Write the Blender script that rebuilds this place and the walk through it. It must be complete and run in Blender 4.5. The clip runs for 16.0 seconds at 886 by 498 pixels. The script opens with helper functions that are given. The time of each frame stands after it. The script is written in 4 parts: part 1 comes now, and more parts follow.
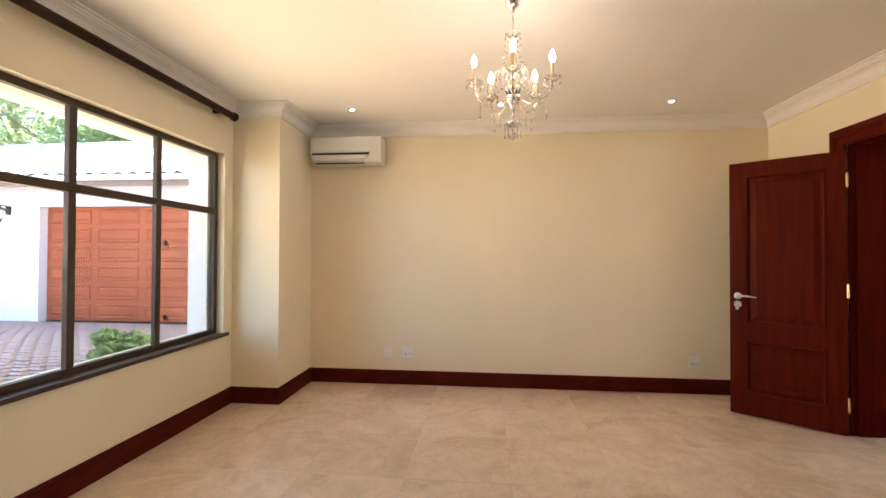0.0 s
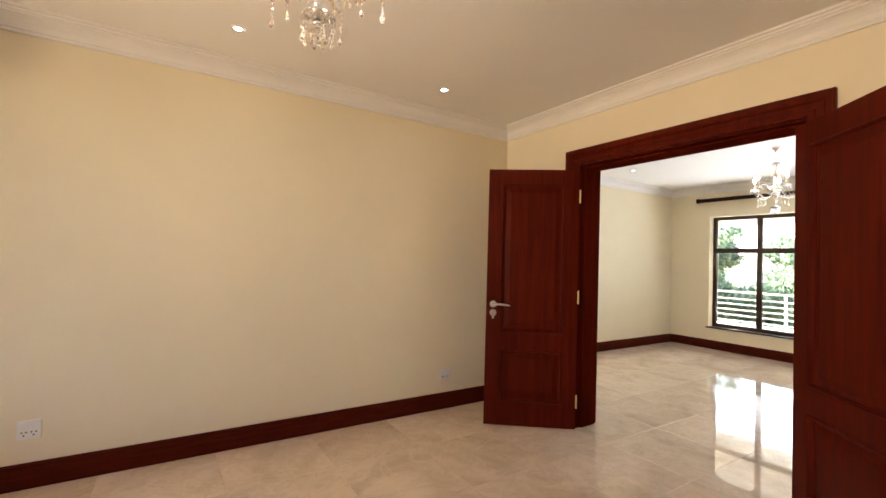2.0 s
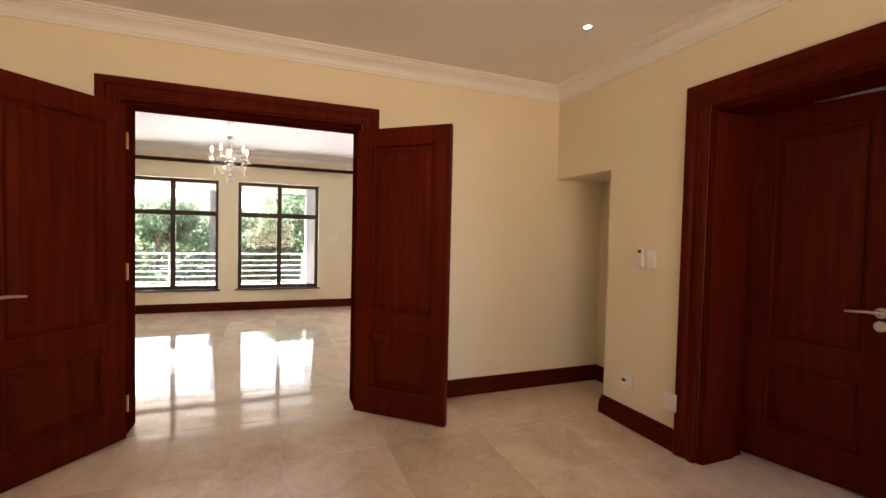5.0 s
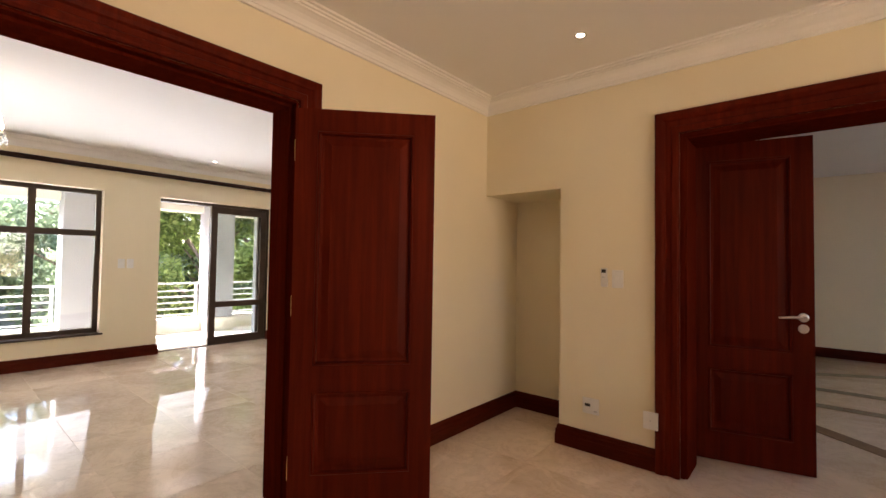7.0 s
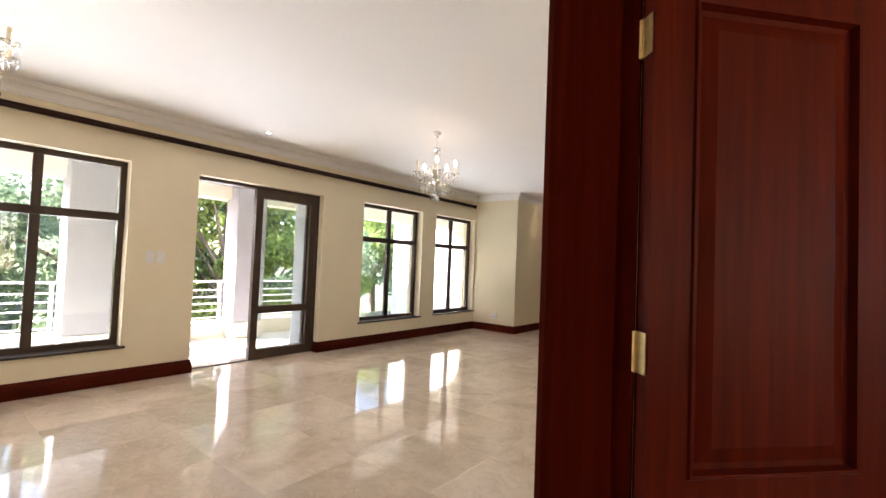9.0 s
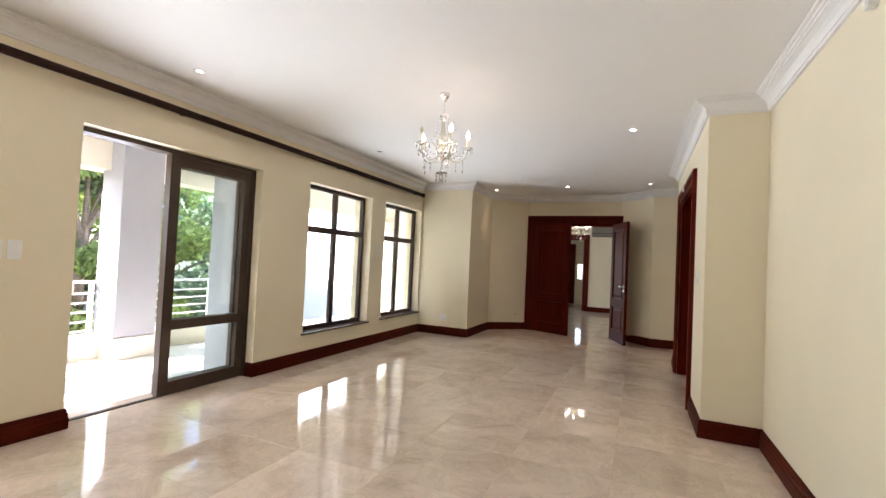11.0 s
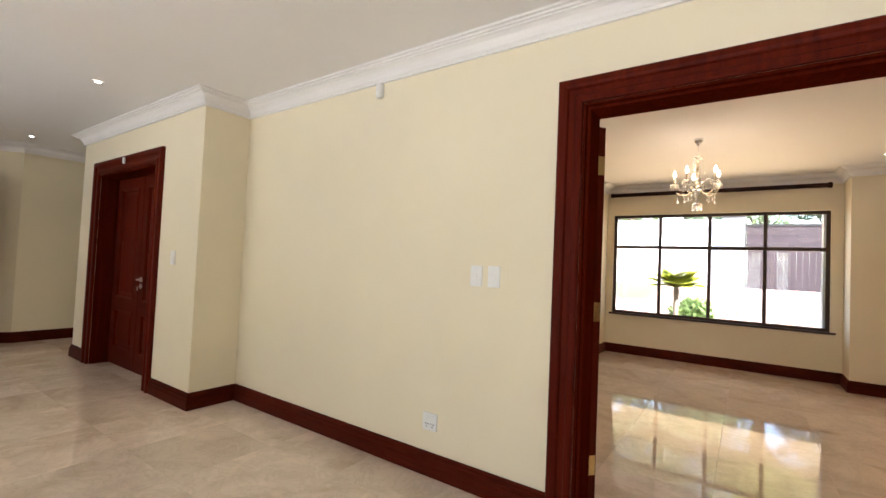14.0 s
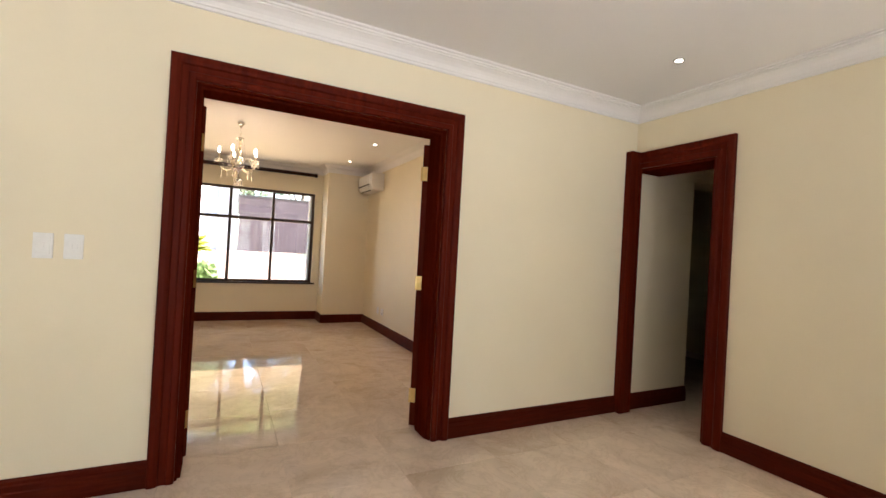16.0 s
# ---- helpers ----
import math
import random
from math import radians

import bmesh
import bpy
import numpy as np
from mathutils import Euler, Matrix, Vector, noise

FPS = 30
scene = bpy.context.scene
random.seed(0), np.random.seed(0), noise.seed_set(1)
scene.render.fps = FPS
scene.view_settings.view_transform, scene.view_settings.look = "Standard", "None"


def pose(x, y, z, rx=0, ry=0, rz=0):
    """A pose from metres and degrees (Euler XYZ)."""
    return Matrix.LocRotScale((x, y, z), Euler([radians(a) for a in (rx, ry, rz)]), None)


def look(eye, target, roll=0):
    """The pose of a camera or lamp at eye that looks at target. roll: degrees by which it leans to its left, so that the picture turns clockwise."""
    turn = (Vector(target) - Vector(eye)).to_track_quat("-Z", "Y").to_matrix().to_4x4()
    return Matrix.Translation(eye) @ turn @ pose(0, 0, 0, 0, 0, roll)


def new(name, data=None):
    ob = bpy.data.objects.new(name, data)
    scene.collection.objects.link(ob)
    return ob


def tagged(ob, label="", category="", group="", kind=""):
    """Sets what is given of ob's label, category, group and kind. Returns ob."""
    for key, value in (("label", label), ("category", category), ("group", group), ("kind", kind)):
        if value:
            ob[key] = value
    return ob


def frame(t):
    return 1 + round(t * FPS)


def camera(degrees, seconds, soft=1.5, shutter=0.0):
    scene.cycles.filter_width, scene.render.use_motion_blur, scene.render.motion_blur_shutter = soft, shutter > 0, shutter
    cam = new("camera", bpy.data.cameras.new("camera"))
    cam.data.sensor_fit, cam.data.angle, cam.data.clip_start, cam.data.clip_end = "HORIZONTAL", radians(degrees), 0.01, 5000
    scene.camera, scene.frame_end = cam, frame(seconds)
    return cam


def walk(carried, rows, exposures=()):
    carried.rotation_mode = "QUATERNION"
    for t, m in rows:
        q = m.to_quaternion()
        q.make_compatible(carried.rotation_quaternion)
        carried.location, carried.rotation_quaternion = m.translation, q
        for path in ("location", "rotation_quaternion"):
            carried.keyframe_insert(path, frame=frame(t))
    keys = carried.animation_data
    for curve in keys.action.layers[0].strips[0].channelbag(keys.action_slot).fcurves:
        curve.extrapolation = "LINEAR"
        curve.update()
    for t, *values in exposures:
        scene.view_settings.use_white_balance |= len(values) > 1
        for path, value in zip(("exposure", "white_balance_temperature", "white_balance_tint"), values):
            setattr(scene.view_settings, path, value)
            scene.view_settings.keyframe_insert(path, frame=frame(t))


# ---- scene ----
cam = camera(90.9, 16.0)
PATH = [
    (0, (0.981, 0.955, 1.262), (0.783, 2.945, 1.29), 0.2),
    (0.5, (0.977, 1.258, 1.268), (0.962, 3.258, 1.295), 0.3),
    (1, (0.973, 1.563, 1.282), (1.256, 3.543, 1.308), 0.5),
    (1.5, (0.941, 1.792, 1.3), (1.594, 3.682, 1.327), 1.1),
    (2, (0.789, 2.005, 1.29), (1.87, 3.687, 1.334), 1.6),
    (2.5, (0.619, 2.248, 1.288), (2.041, 3.654, 1.317), 1.8),
    (3, (0.454, 2.501, 1.29), (2.121, 3.606, 1.273), 2.3),
    (3.5, (0.292, 2.74, 1.291), (2.154, 3.468, 1.242), 2.5),
    (4, (0.199, 2.976, 1.285), (2.185, 3.21, 1.223), 1.8),
    (4.5, (0.253, 3.23, 1.276), (2.232, 2.952, 1.206), 1.5),
    (5, (0.375, 3.468, 1.284), (2.234, 2.735, 1.219), 1.3),
    (7.5, (1.957, 4.099, 1.225), (3.22, 2.55, 1.298), 0.8),
    (8, (2.412, 4.1, 1.213), (3.731, 2.598, 1.295), 1.5),
    (10.5, (4.273, 3.811, 1.224), (5.245, 2.064, 1.276), 3.2),
    (11, (4.612, 3.774, 1.225), (5.432, 1.951, 1.281), 2.7),
    (11.5, (4.904, 3.72, 1.233), (5.47, 1.802, 1.272), 2.5),
    (12, (5.114, 3.684, 1.24), (5.307, 1.693, 1.261), 2.3),
    (12.5, (5.299, 3.684, 1.235), (5.002, 1.706, 1.259), 1.8),
    (13, (5.492, 3.664, 1.245), (4.668, 1.842, 1.285), 1.8),
    (13.5, (5.694, 3.593, 1.247), (4.395, 2.073, 1.295), 2.1),
    (14, (5.885, 3.537, 1.24), (4.245, 2.394, 1.307), 2.5),
    (14.5, (6.067, 3.47, 1.239), (4.18, 2.813, 1.315), 2.3),
    (15, (6.143, 3.379, 1.245), (4.147, 3.26, 1.297), 2.6),
    (15.5, (6.258, 3.226, 1.246), (4.302, 3.644, 1.267), 2.9),
    (16, (6.356, 3.027, 1.252), (4.571, 3.929, 1.265), 3.2),
]
walk(cam, [(t, look(e, g, r)) for t, e, g, r in PATH], [(0, 3.48, 6300, 17), (2, 3.36, 6500, 18), (3.5, 3.24, 6800, 23), (5, 3.14, 6750, 24), (8, 3.16, 6750, 23), (11, 3.2, 6250, 19), (13.5, 3.06, 6500, 19), (16, 3.02, 6750, 20)])

# ---- light ----
SUN_AZ, SUN_EL = 52.0, 38.0          # degrees from +x towards +y, and up
sun_way = Vector((math.cos(radians(SUN_EL)) * math.cos(radians(SUN_AZ)), math.cos(radians(SUN_EL)) * math.sin(radians(SUN_AZ)), math.sin(radians(SUN_EL))))
world = bpy.data.worlds.new("world")
scene.world = world
world.use_nodes = True
wn = world.node_tree
sky = wn.nodes.new("ShaderNodeTexSky")
sky.sky_type, sky.sun_disc = "NISHITA", False
sky.sun_elevation, sky.sun_rotation = radians(SUN_EL), radians(90 - SUN_AZ)
sky.altitude, sky.air_density, sky.dust_density = 300, 1.0, 1.5
wn.links.new(sky.outputs[0], wn.nodes["Background"].inputs[0])
wn.nodes["Background"].inputs[1].default_value = 0.15
sun = new("sun", bpy.data.lights.new("sun", "SUN"))
sun.data.energy, sun.data.angle, sun.data.color = 5.0, radians(0.5), (1.0, 0.975, 0.94)
sun.matrix_world = look(sun_way * 60, (0, 0, 0))

SPOT_A, SPOT_B, SPOT_C = 1.1, 2.0, 1.8                 # watts of the recessed downlights

CEIL = 2.54


def window_light(x, y, z, width, tall, way, rise, spread, watts, color):
    """Daylight thrown in through an opening: way is the direction into the room along x."""
    lamp = new("window_daylight", bpy.data.lights.new("window_daylight", "AREA"))
    lamp.data.shape, lamp.data.size, lamp.data.size_y = "RECTANGLE", width, tall
    lamp.data.energy, lamp.data.spread, lamp.data.color = watts, radians(spread), color
    lamp.matrix_world = look((x, y, z), (x + way, y, z + rise))
    return lamp


DAY_B, DAY_A = (0.84, 0.94, 1.0), (1.0, 0.74, 0.42)
for wy, ww, watts in ((4.86, 1.1, 2.2), (3.34, 1.1, 2.2), (1.78, 0.6, 1.5), (-0.74, 1.1, 2.2), (-2.20, 0.7, 1.0)):
    window_light(8.275, wy, 1.2, ww, 1.5, -1, 0.50, 104, watts * 0.87, DAY_B)
window_light(-1.335, 3.10, 1.32, 2.4, 1.36, 1, 0.52, 106, 3.4, DAY_A)
# Helper lamp in the third room's unseen east opening, added to brighten it.
window_light(8.65, -7.1, 1.2, 2.3, 1.5, -1, 0.12, 165, 3.0, DAY_B)


# ---- materials ----
def nodes_of(name):
    m = bpy.data.materials.new(name)
    m.use_nodes = True
    return m, m.node_tree, m.node_tree.nodes["Principled BSDF"]


def coords(nt, scale=(1, 1, 1), shift=False):
    tc = nt.nodes.new("ShaderNodeTexCoord")
    mp = nt.nodes.new("ShaderNodeMapping")
    mp.inputs["Scale"].default_value = scale
    nt.links.new(tc.outputs["Object"], mp.inputs[0])
    if shift:
        info = nt.nodes.new("ShaderNodeObjectInfo")
        mul = nt.nodes.new("ShaderNodeVectorMath")
        mul.operation = "SCALE"
        mul.inputs[0].default_value = (37.0, 23.0, 11.0)
        nt.links.new(info.outputs["Random"], mul.inputs["Scale"])
        nt.links.new(mul.outputs[0], mp.inputs["Location"])
    return mp.outputs[0]


def noise_tex(nt, vec, scale, detail=4, rough=0.55, distort=0.0):
    n = nt.nodes.new("ShaderNodeTexNoise")
    n.inputs["Scale"].default_value, n.inputs["Detail"].default_value = scale, detail
    n.inputs["Roughness"].default_value, n.inputs["Distortion"].default_value = rough, distort
    nt.links.new(vec, n.inputs["Vector"])
    return n.outputs["Fac"]


def ramp(nt, fac, stops):
    r = nt.nodes.new("ShaderNodeValToRGB")
    e = r.color_ramp.elements
    while len(e) < len(stops):
        e.new(0.5)
    for k, (p, c) in zip(e, stops):
        k.position, k.color = p, (*c, 1)
    nt.links.new(fac, r.inputs[0])
    return r.outputs[0]


def mixed(nt, fac, a, b, how="MIX"):
    m = nt.nodes.new("ShaderNodeMix")
    m.data_type, m.blend_type = "RGBA", how
    for sock, v in ((m.inputs[0], fac), (m.inputs[6], a), (m.inputs[7], b)):
        if isinstance(v, bpy.types.NodeSocket):
            nt.links.new(v, sock)
        elif isinstance(v, tuple):
            sock.default_value = (*v, 1)
        else:
            sock.default_value = v
    return m.outputs[2]


def bumped(nt, bsdf, fac, strength, dist):
    b = nt.nodes.new("ShaderNodeBump")
    b.inputs["Strength"].default_value, b.inputs["Distance"].default_value = strength, dist
    nt.links.new(fac, b.inputs["Height"])
    nt.links.new(b.outputs[0], bsdf.inputs["Normal"])


def plain(name, color, rough, metal=0.0, scale=6.0, vary=0.12, bump=0.0, fine=120.0, spec=0.5, rough_vary=0.0):
    """A surface with variation at two scales."""
    m, nt, b = nodes_of(name)
    v = coords(nt)
    lo = tuple(c * (1 - vary) for c in color)
    hi = tuple(min(1, c * (1 + vary)) for c in color)
    big = ramp(nt, noise_tex(nt, v, scale), [(0.3, lo), (0.7, hi)])
    small = noise_tex(nt, v, fine, 2)
    col = mixed(nt, 0.25, big, ramp(nt, small, [(0.35, lo), (0.65, hi)]))
    nt.links.new(col, b.inputs["Base Color"])
    b.inputs["Roughness"].default_value, b.inputs["Metallic"].default_value = rough, metal
    b.inputs["Specular IOR Level"].default_value = spec
    if rough_vary:
        rr = ramp(nt, noise_tex(nt, v, scale * 3), [(0.3, (rough - rough_vary,) * 3), (0.7, (rough + rough_vary,) * 3)])
        nt.links.new(rr, b.inputs["Roughness"])
    if bump:
        bumped(nt, b, small, bump, 0.002)
    return m


def wood(name, dark, light, grain=(42, 42, 2.2), rough=0.42, coat=0.0, spec=0.06):
    m, nt, b = nodes_of(name)
    v = coords(nt, grain)
    g = noise_tex(nt, v, 1.0, 6, 0.65, 0.6)
    big = noise_tex(nt, coords(nt, (3, 3, 0.7)), 1.0, 3)
    col = ramp(nt, g, [(0.2, dark), (0.8, light)])
    col = mixed(nt, ramp(nt, big, [(0.35, (0.0,) * 3), (0.7, (0.6,) * 3)]), col, tuple((p + q) * 0.35 for p, q in zip(dark, light)))
    nt.links.new(col, b.inputs["Base Color"])
    nt.links.new(ramp(nt, g, [(0.2, (rough - 0.06,) * 3), (0.8, (rough + 0.1,) * 3)]), b.inputs["Roughness"])
    b.inputs["Specular IOR Level"].default_value = spec
    b.inputs["Coat Weight"].default_value, b.inputs["Coat Roughness"].default_value = coat, 0.18
    bumped(nt, b, g, 0.05, 0.0006)
    return m


def marble(name, tint):
    m, nt, b = nodes_of(name)
    v = coords(nt, (1, 1, 1), shift=True)
    cloud = noise_tex(nt, v, 1.6, 6, 0.55, 1.5)
    col = ramp(nt, cloud, [(0.25, tuple(c * s for c, s in zip(tint, (0.80, 0.75, 0.68)))), (0.5, tint), (0.75, tuple(min(1, c * 1.14) for c in tint))])
    vein = noise_tex(nt, v, 3.1, 8, 0.7, 2.5)
    line = ramp(nt, vein, [(0.46, (0.0,) * 3), (0.5, (0.22,) * 3), (0.54, (0.0,) * 3)])
    col = mixed(nt, line, col, (0.42, 0.29, 0.18))
    pale = noise_tex(nt, v, 2.3, 7, 0.62, 3.2)
    col = mixed(nt, ramp(nt, pale, [(0.55, (0.0,) * 3), (0.60, (0.32,) * 3), (0.68, (0.0,) * 3)]), col, tuple(min(1, c * 1.22) for c in tint))
    speck = noise_tex(nt, v, 38, 3)
    col = mixed(nt, ramp(nt, speck, [(0.66, (0.0,) * 3), (0.8, (0.08,) * 3)]), col, (0.42, 0.31, 0.21))
    info = nt.nodes.new("ShaderNodeObjectInfo")
    tone = ramp(nt, info.outputs["Random"], [(0.0, (0.90, 0.885, 0.86)), (0.6, (0.99, 0.985, 0.98)), (1.0, (1.06, 1.055, 1.05))])
    col = mixed(nt, 1.0, col, tone, "MULTIPLY")
    nt.links.new(col, b.inputs["Base Color"])
    nt.links.new(ramp(nt, noise_tex(nt, v, 5), [(0.3, (0.03,) * 3), (0.7, (0.07,) * 3)]), b.inputs["Roughness"])
    b.inputs["Specular IOR Level"].default_value = 0.5
    bumped(nt, b, noise_tex(nt, v, 2.0, 2), 0.02, 0.01)
    return m


def glow(name, color, strength):
    m, nt, b = nodes_of(name)
    b.inputs["Base Color"].default_value = (*color, 1)
    b.inputs["Emission Color"].default_value = (*color, 1)
    b.inputs["Emission Strength"].default_value = strength
    return m


def pane_glass(name):
    m = bpy.data.materials.new(name)
    m.use_nodes = True
    nt = m.node_tree
    nt.nodes.clear()
    out = nt.nodes.new("ShaderNodeOutputMaterial")
    mix = nt.nodes.new("ShaderNodeMixShader")
    tr, gl, fr = nt.nodes.new("ShaderNodeBsdfTransparent"), nt.nodes.new("ShaderNodeBsdfGlossy"), nt.nodes.new("ShaderNodeLayerWeight")
    tr.inputs[0].default_value = (0.93, 0.96, 0.95, 1)
    gl.inputs["Roughness"].default_value = 0.01
    fr.inputs[0].default_value = 0.5
    edge5 = nt.nodes.new("ShaderNodeMath")
    edge5.operation, edge5.inputs[1].default_value = "POWER", 5.0
    nt.links.new(fr.outputs["Facing"], edge5.inputs[0])
    gloss = nt.nodes.new("ShaderNodeMath")
    gloss.operation, gloss.inputs[1].default_value, gloss.inputs[2].default_value = "MULTIPLY_ADD", 0.7, 0.035
    nt.links.new(edge5.outputs[0], gloss.inputs[0])
    nt.links.new(gloss.outputs[0], mix.inputs[0])
    nt.links.new(tr.outputs[0], mix.inputs[1])
    nt.links.new(gl.outputs[0], mix.inputs[2])
    nt.links.new(mix.outputs[0], out.inputs[0])
    return m


def crystal_glass(name, color, rough=0.02):
    m, nt, b = nodes_of(name)
    b.inputs["Base Color"].default_value = (*color, 1)
    b.inputs["Transmission Weight"].default_value = 0.9
    b.inputs["Roughness"].default_value = rough
    b.inputs["IOR"].default_value = 1.55
    return m


def leaf_mat(name, dark, light):
    m, nt, b = nodes_of(name)
    geo = nt.nodes.new("ShaderNodeNewGeometry")
    col = ramp(nt, geo.outputs["Random Per Island"], [(0.0, dark), (0.6, light), (1.0, tuple(c * 1.5 for c in light))])
    nt.links.new(col, b.inputs["Base Color"])
    b.inputs["Roughness"].default_value = 0.5
    tl = nt.nodes.new("ShaderNodeBsdfTranslucent")
    mx = nt.nodes.new("ShaderNodeMixShader")
    mx.inputs[0].default_value = 0.58
    nt.links.new(col, tl.inputs[0])
    out = nt.nodes["Material Output"]
    nt.links.new(b.outputs[0], mx.inputs[1])
    nt.links.new(tl.outputs[0], mx.inputs[2])
    nt.links.new(mx.outputs[0], out.inputs[0])
    return m


PAINT = plain("cream_wall_paint", (0.85, 0.762, 0.565), 0.6, scale=1.3, vary=0.035, bump=0.08, fine=260, spec=0.3)
WHITE = plain("white_ceiling_paint", (0.86, 0.84, 0.81), 0.7, scale=0.9, vary=0.02, bump=0.05, fine=200, spec=0.2)
PLASTER = plain("white_cornice_plaster", (0.86, 0.84, 0.81), 0.55, scale=3, vary=0.03, bump=0.04)
MAHOG = wood("dark_mahogany", (0.042, 0.0032, 0.0013), (0.150, 0.0160, 0.0050), grain=(26, 26, 1.4))
JAMB = wood("matt_mahogany_lining", (0.045, 0.0036, 0.0015), (0.120, 0.0135, 0.0045), grain=(26, 26, 1.4), rough=0.7, spec=0.0)
MAHOG_H = wood("dark_mahogany_lengthwise", (0.036, 0.0032, 0.0015), (0.124, 0.0155, 0.0052), grain=(5, 5, 70))
ROD = plain("dark_curtain_rod_wood", (0.030, 0.010, 0.006), 0.4, scale=12, vary=0.3, spec=0.15)
BRONZE = plain("bronze_aluminium", (0.065, 0.043, 0.030), 0.45, scale=10, vary=0.15, spec=0.25)
GLASS = pane_glass("window_glass")
TILE = marble("polished_beige_marble", (0.76, 0.635, 0.52))
GROUT = plain("beige_grout", (0.67, 0.56, 0.45), 0.8, scale=20, vary=0.15)
CHROME = plain("polished_chrome", (0.75, 0.75, 0.76), 0.12, metal=1.0, scale=30, vary=0.05)
STEEL = plain("brushed_steel", (0.62, 0.61, 0.59), 0.3, metal=1.0, scale=60, vary=0.1)
BRASS = plain("aged_brass", (0.72, 0.52, 0.22), 0.3, metal=1.0, scale=40, vary=0.15)
PLASTIC = plain("white_switch_plastic", (0.86, 0.845, 0.80), 0.35, scale=30, vary=0.03)
AC_WHITE = plain("white_moulded_plastic", (0.78, 0.76, 0.72), 0.4, scale=8, vary=0.03)
DARKGAP = plain("black_plastic", (0.02, 0.02, 0.02), 0.5, scale=20, vary=0.2)
CRYSTAL = crystal_glass("clear_crystal", (0.97, 0.95, 0.92))
AMBER = crystal_glass("champagne_crystal", (0.97, 0.88, 0.70), 0.06)
SLEEVE = plain("ivory_candle_sleeve", (0.72, 0.62, 0.46), 0.4, scale=30, vary=0.1)
BULB = glow("lit_candle_bulb", (1.0, 0.86, 0.68), 8.0)
BULB_OFF = plain("frosted_unlit_bulb", (0.75, 0.66, 0.52), 0.25, scale=40, vary=0.05)
DOWNLIGHT = glow("lit_downlight_lens", (1.0, 0.92, 0.80), 8.0)
RENDER_W = plain("white_exterior_plaster", (0.80, 0.80, 0.80), 0.85, scale=1.5, vary=0.06, bump=0.3, fine=90)
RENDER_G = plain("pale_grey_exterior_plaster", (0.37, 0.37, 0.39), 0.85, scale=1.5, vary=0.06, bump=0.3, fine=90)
# Tree shade on the white gate pillar is put into this darker grey.
PILLAR = plain("tree_shaded_pillar_plaster", (0.17, 0.175, 0.19), 0.85, scale=1.5, vary=0.08, bump=0.3, fine=90)
RENDER_C = plain("cream_exterior_plaster", (0.80, 0.75, 0.64), 0.85, scale=1.5, vary=0.06, bump=0.3, fine=90)
TERRACE_T = plain("pale_terrace_tile", (0.74, 0.72, 0.68), 0.45, scale=2, vary=0.08, bump=0.1)
RAIL = plain("white_painted_rail", (0.80, 0.80, 0.80), 0.4, scale=20, vary=0.04)
MERANTI = wood("orange_meranti", (0.34, 0.075, 0.032), (0.48, 0.135, 0.065), grain=(2.5, 16, 16), rough=0.45, coat=0.08)
# Gate wood is darkened to carry shade that the sun here doesn't leave.
GATE_WOOD = wood("weathered_gate_wood_shade_tone", (0.042, 0.033, 0.037), (0.078, 0.062, 0.068), rough=0.6, coat=0.0)
FASCIA = plain("faded_brown_fascia_paint", (0.24, 0.165, 0.13), 0.7, scale=5, vary=0.12)
ROOF_TILE = plain("pale_roof_tile", (0.42, 0.39, 0.37), 0.8, scale=4, vary=0.2, bump=0.3)
PAVER = plain("pinkish_brick_paver", (0.36, 0.26, 0.215), 0.85, scale=9, vary=0.3, bump=0.5, fine=60)
SOIL = plain("dry_lawn_and_soil", (0.075, 0.085, 0.045), 0.95, scale=3, vary=0.4, bump=0.6, fine=30)
BARK = plain("grey_brown_bark", (0.22, 0.17, 0.13), 0.9, scale=14, vary=0.4, bump=0.8, fine=50)
LEAVES = leaf_mat("green_leaves", (0.13, 0.185, 0.11), (0.26, 0.33, 0.20))
LEAVES_Y = leaf_mat("yellow_green_leaves", (0.16, 0.23, 0.07), (0.30, 0.37, 0.12))
LEAVES_C = leaf_mat("bright_cycad_leaves", (0.34, 0.38, 0.04), (0.5, 0.52, 0.09))
LEAVES_S = leaf_mat("pale_shrub_leaves", (0.12, 0.19, 0.06), (0.24, 0.33, 0.13))
# Far unit's plastic, greyed to hold its shade against the lit wall.
AC_SHADED = plain("shade_greyed_moulded_plastic", (0.22, 0.20, 0.16), 0.45, scale=8, vary=0.05)
IRON = plain("black_iron", (0.03, 0.028, 0.026), 0.5, metal=0.4, scale=20, vary=0.2)
BROWN_BAND = plain("brown_marble_inlay", (0.20, 0.12, 0.07), 0.12, scale=5, vary=0.25)


# ---- mesh helpers ----
def done(name, bm, material):
    bmesh.ops.recalc_face_normals(bm, faces=bm.faces)
    me = bpy.data.meshes.new(name)
    bm.to_mesh(me)
    bm.free()
    if material:
        me.materials.append(material)
    return me


def part(name, bm, material, parent=None, label="", smooth=False):
    me = done(name, bm, material)
    if smooth:
        for p in me.polygons:
            p.use_smooth = True
    ob = new(name, me)
    if parent:
        ob.parent = parent
    if label:
        ob["label"] = label
    return ob


def box(bm, x0, x1, y0, y1, z0, z1, bevel=0.0):
    vs = [bm.verts.new((x, y, z)) for x in (x0, x1) for y in (y0, y1) for z in (z0, z1)]
    fs = [bm.faces.new([vs[i] for i in f]) for f in ((0, 1, 3, 2), (4, 6, 7, 5), (0, 4, 5, 1), (2, 3, 7, 6), (0, 2, 6, 4), (1, 5, 7, 3))]
    if bevel:
        bmesh.ops.bevel(bm, geom=list({e for f in fs for e in f.edges}), offset=bevel, segments=2, affect="EDGES", profile=0.6)
    return bm


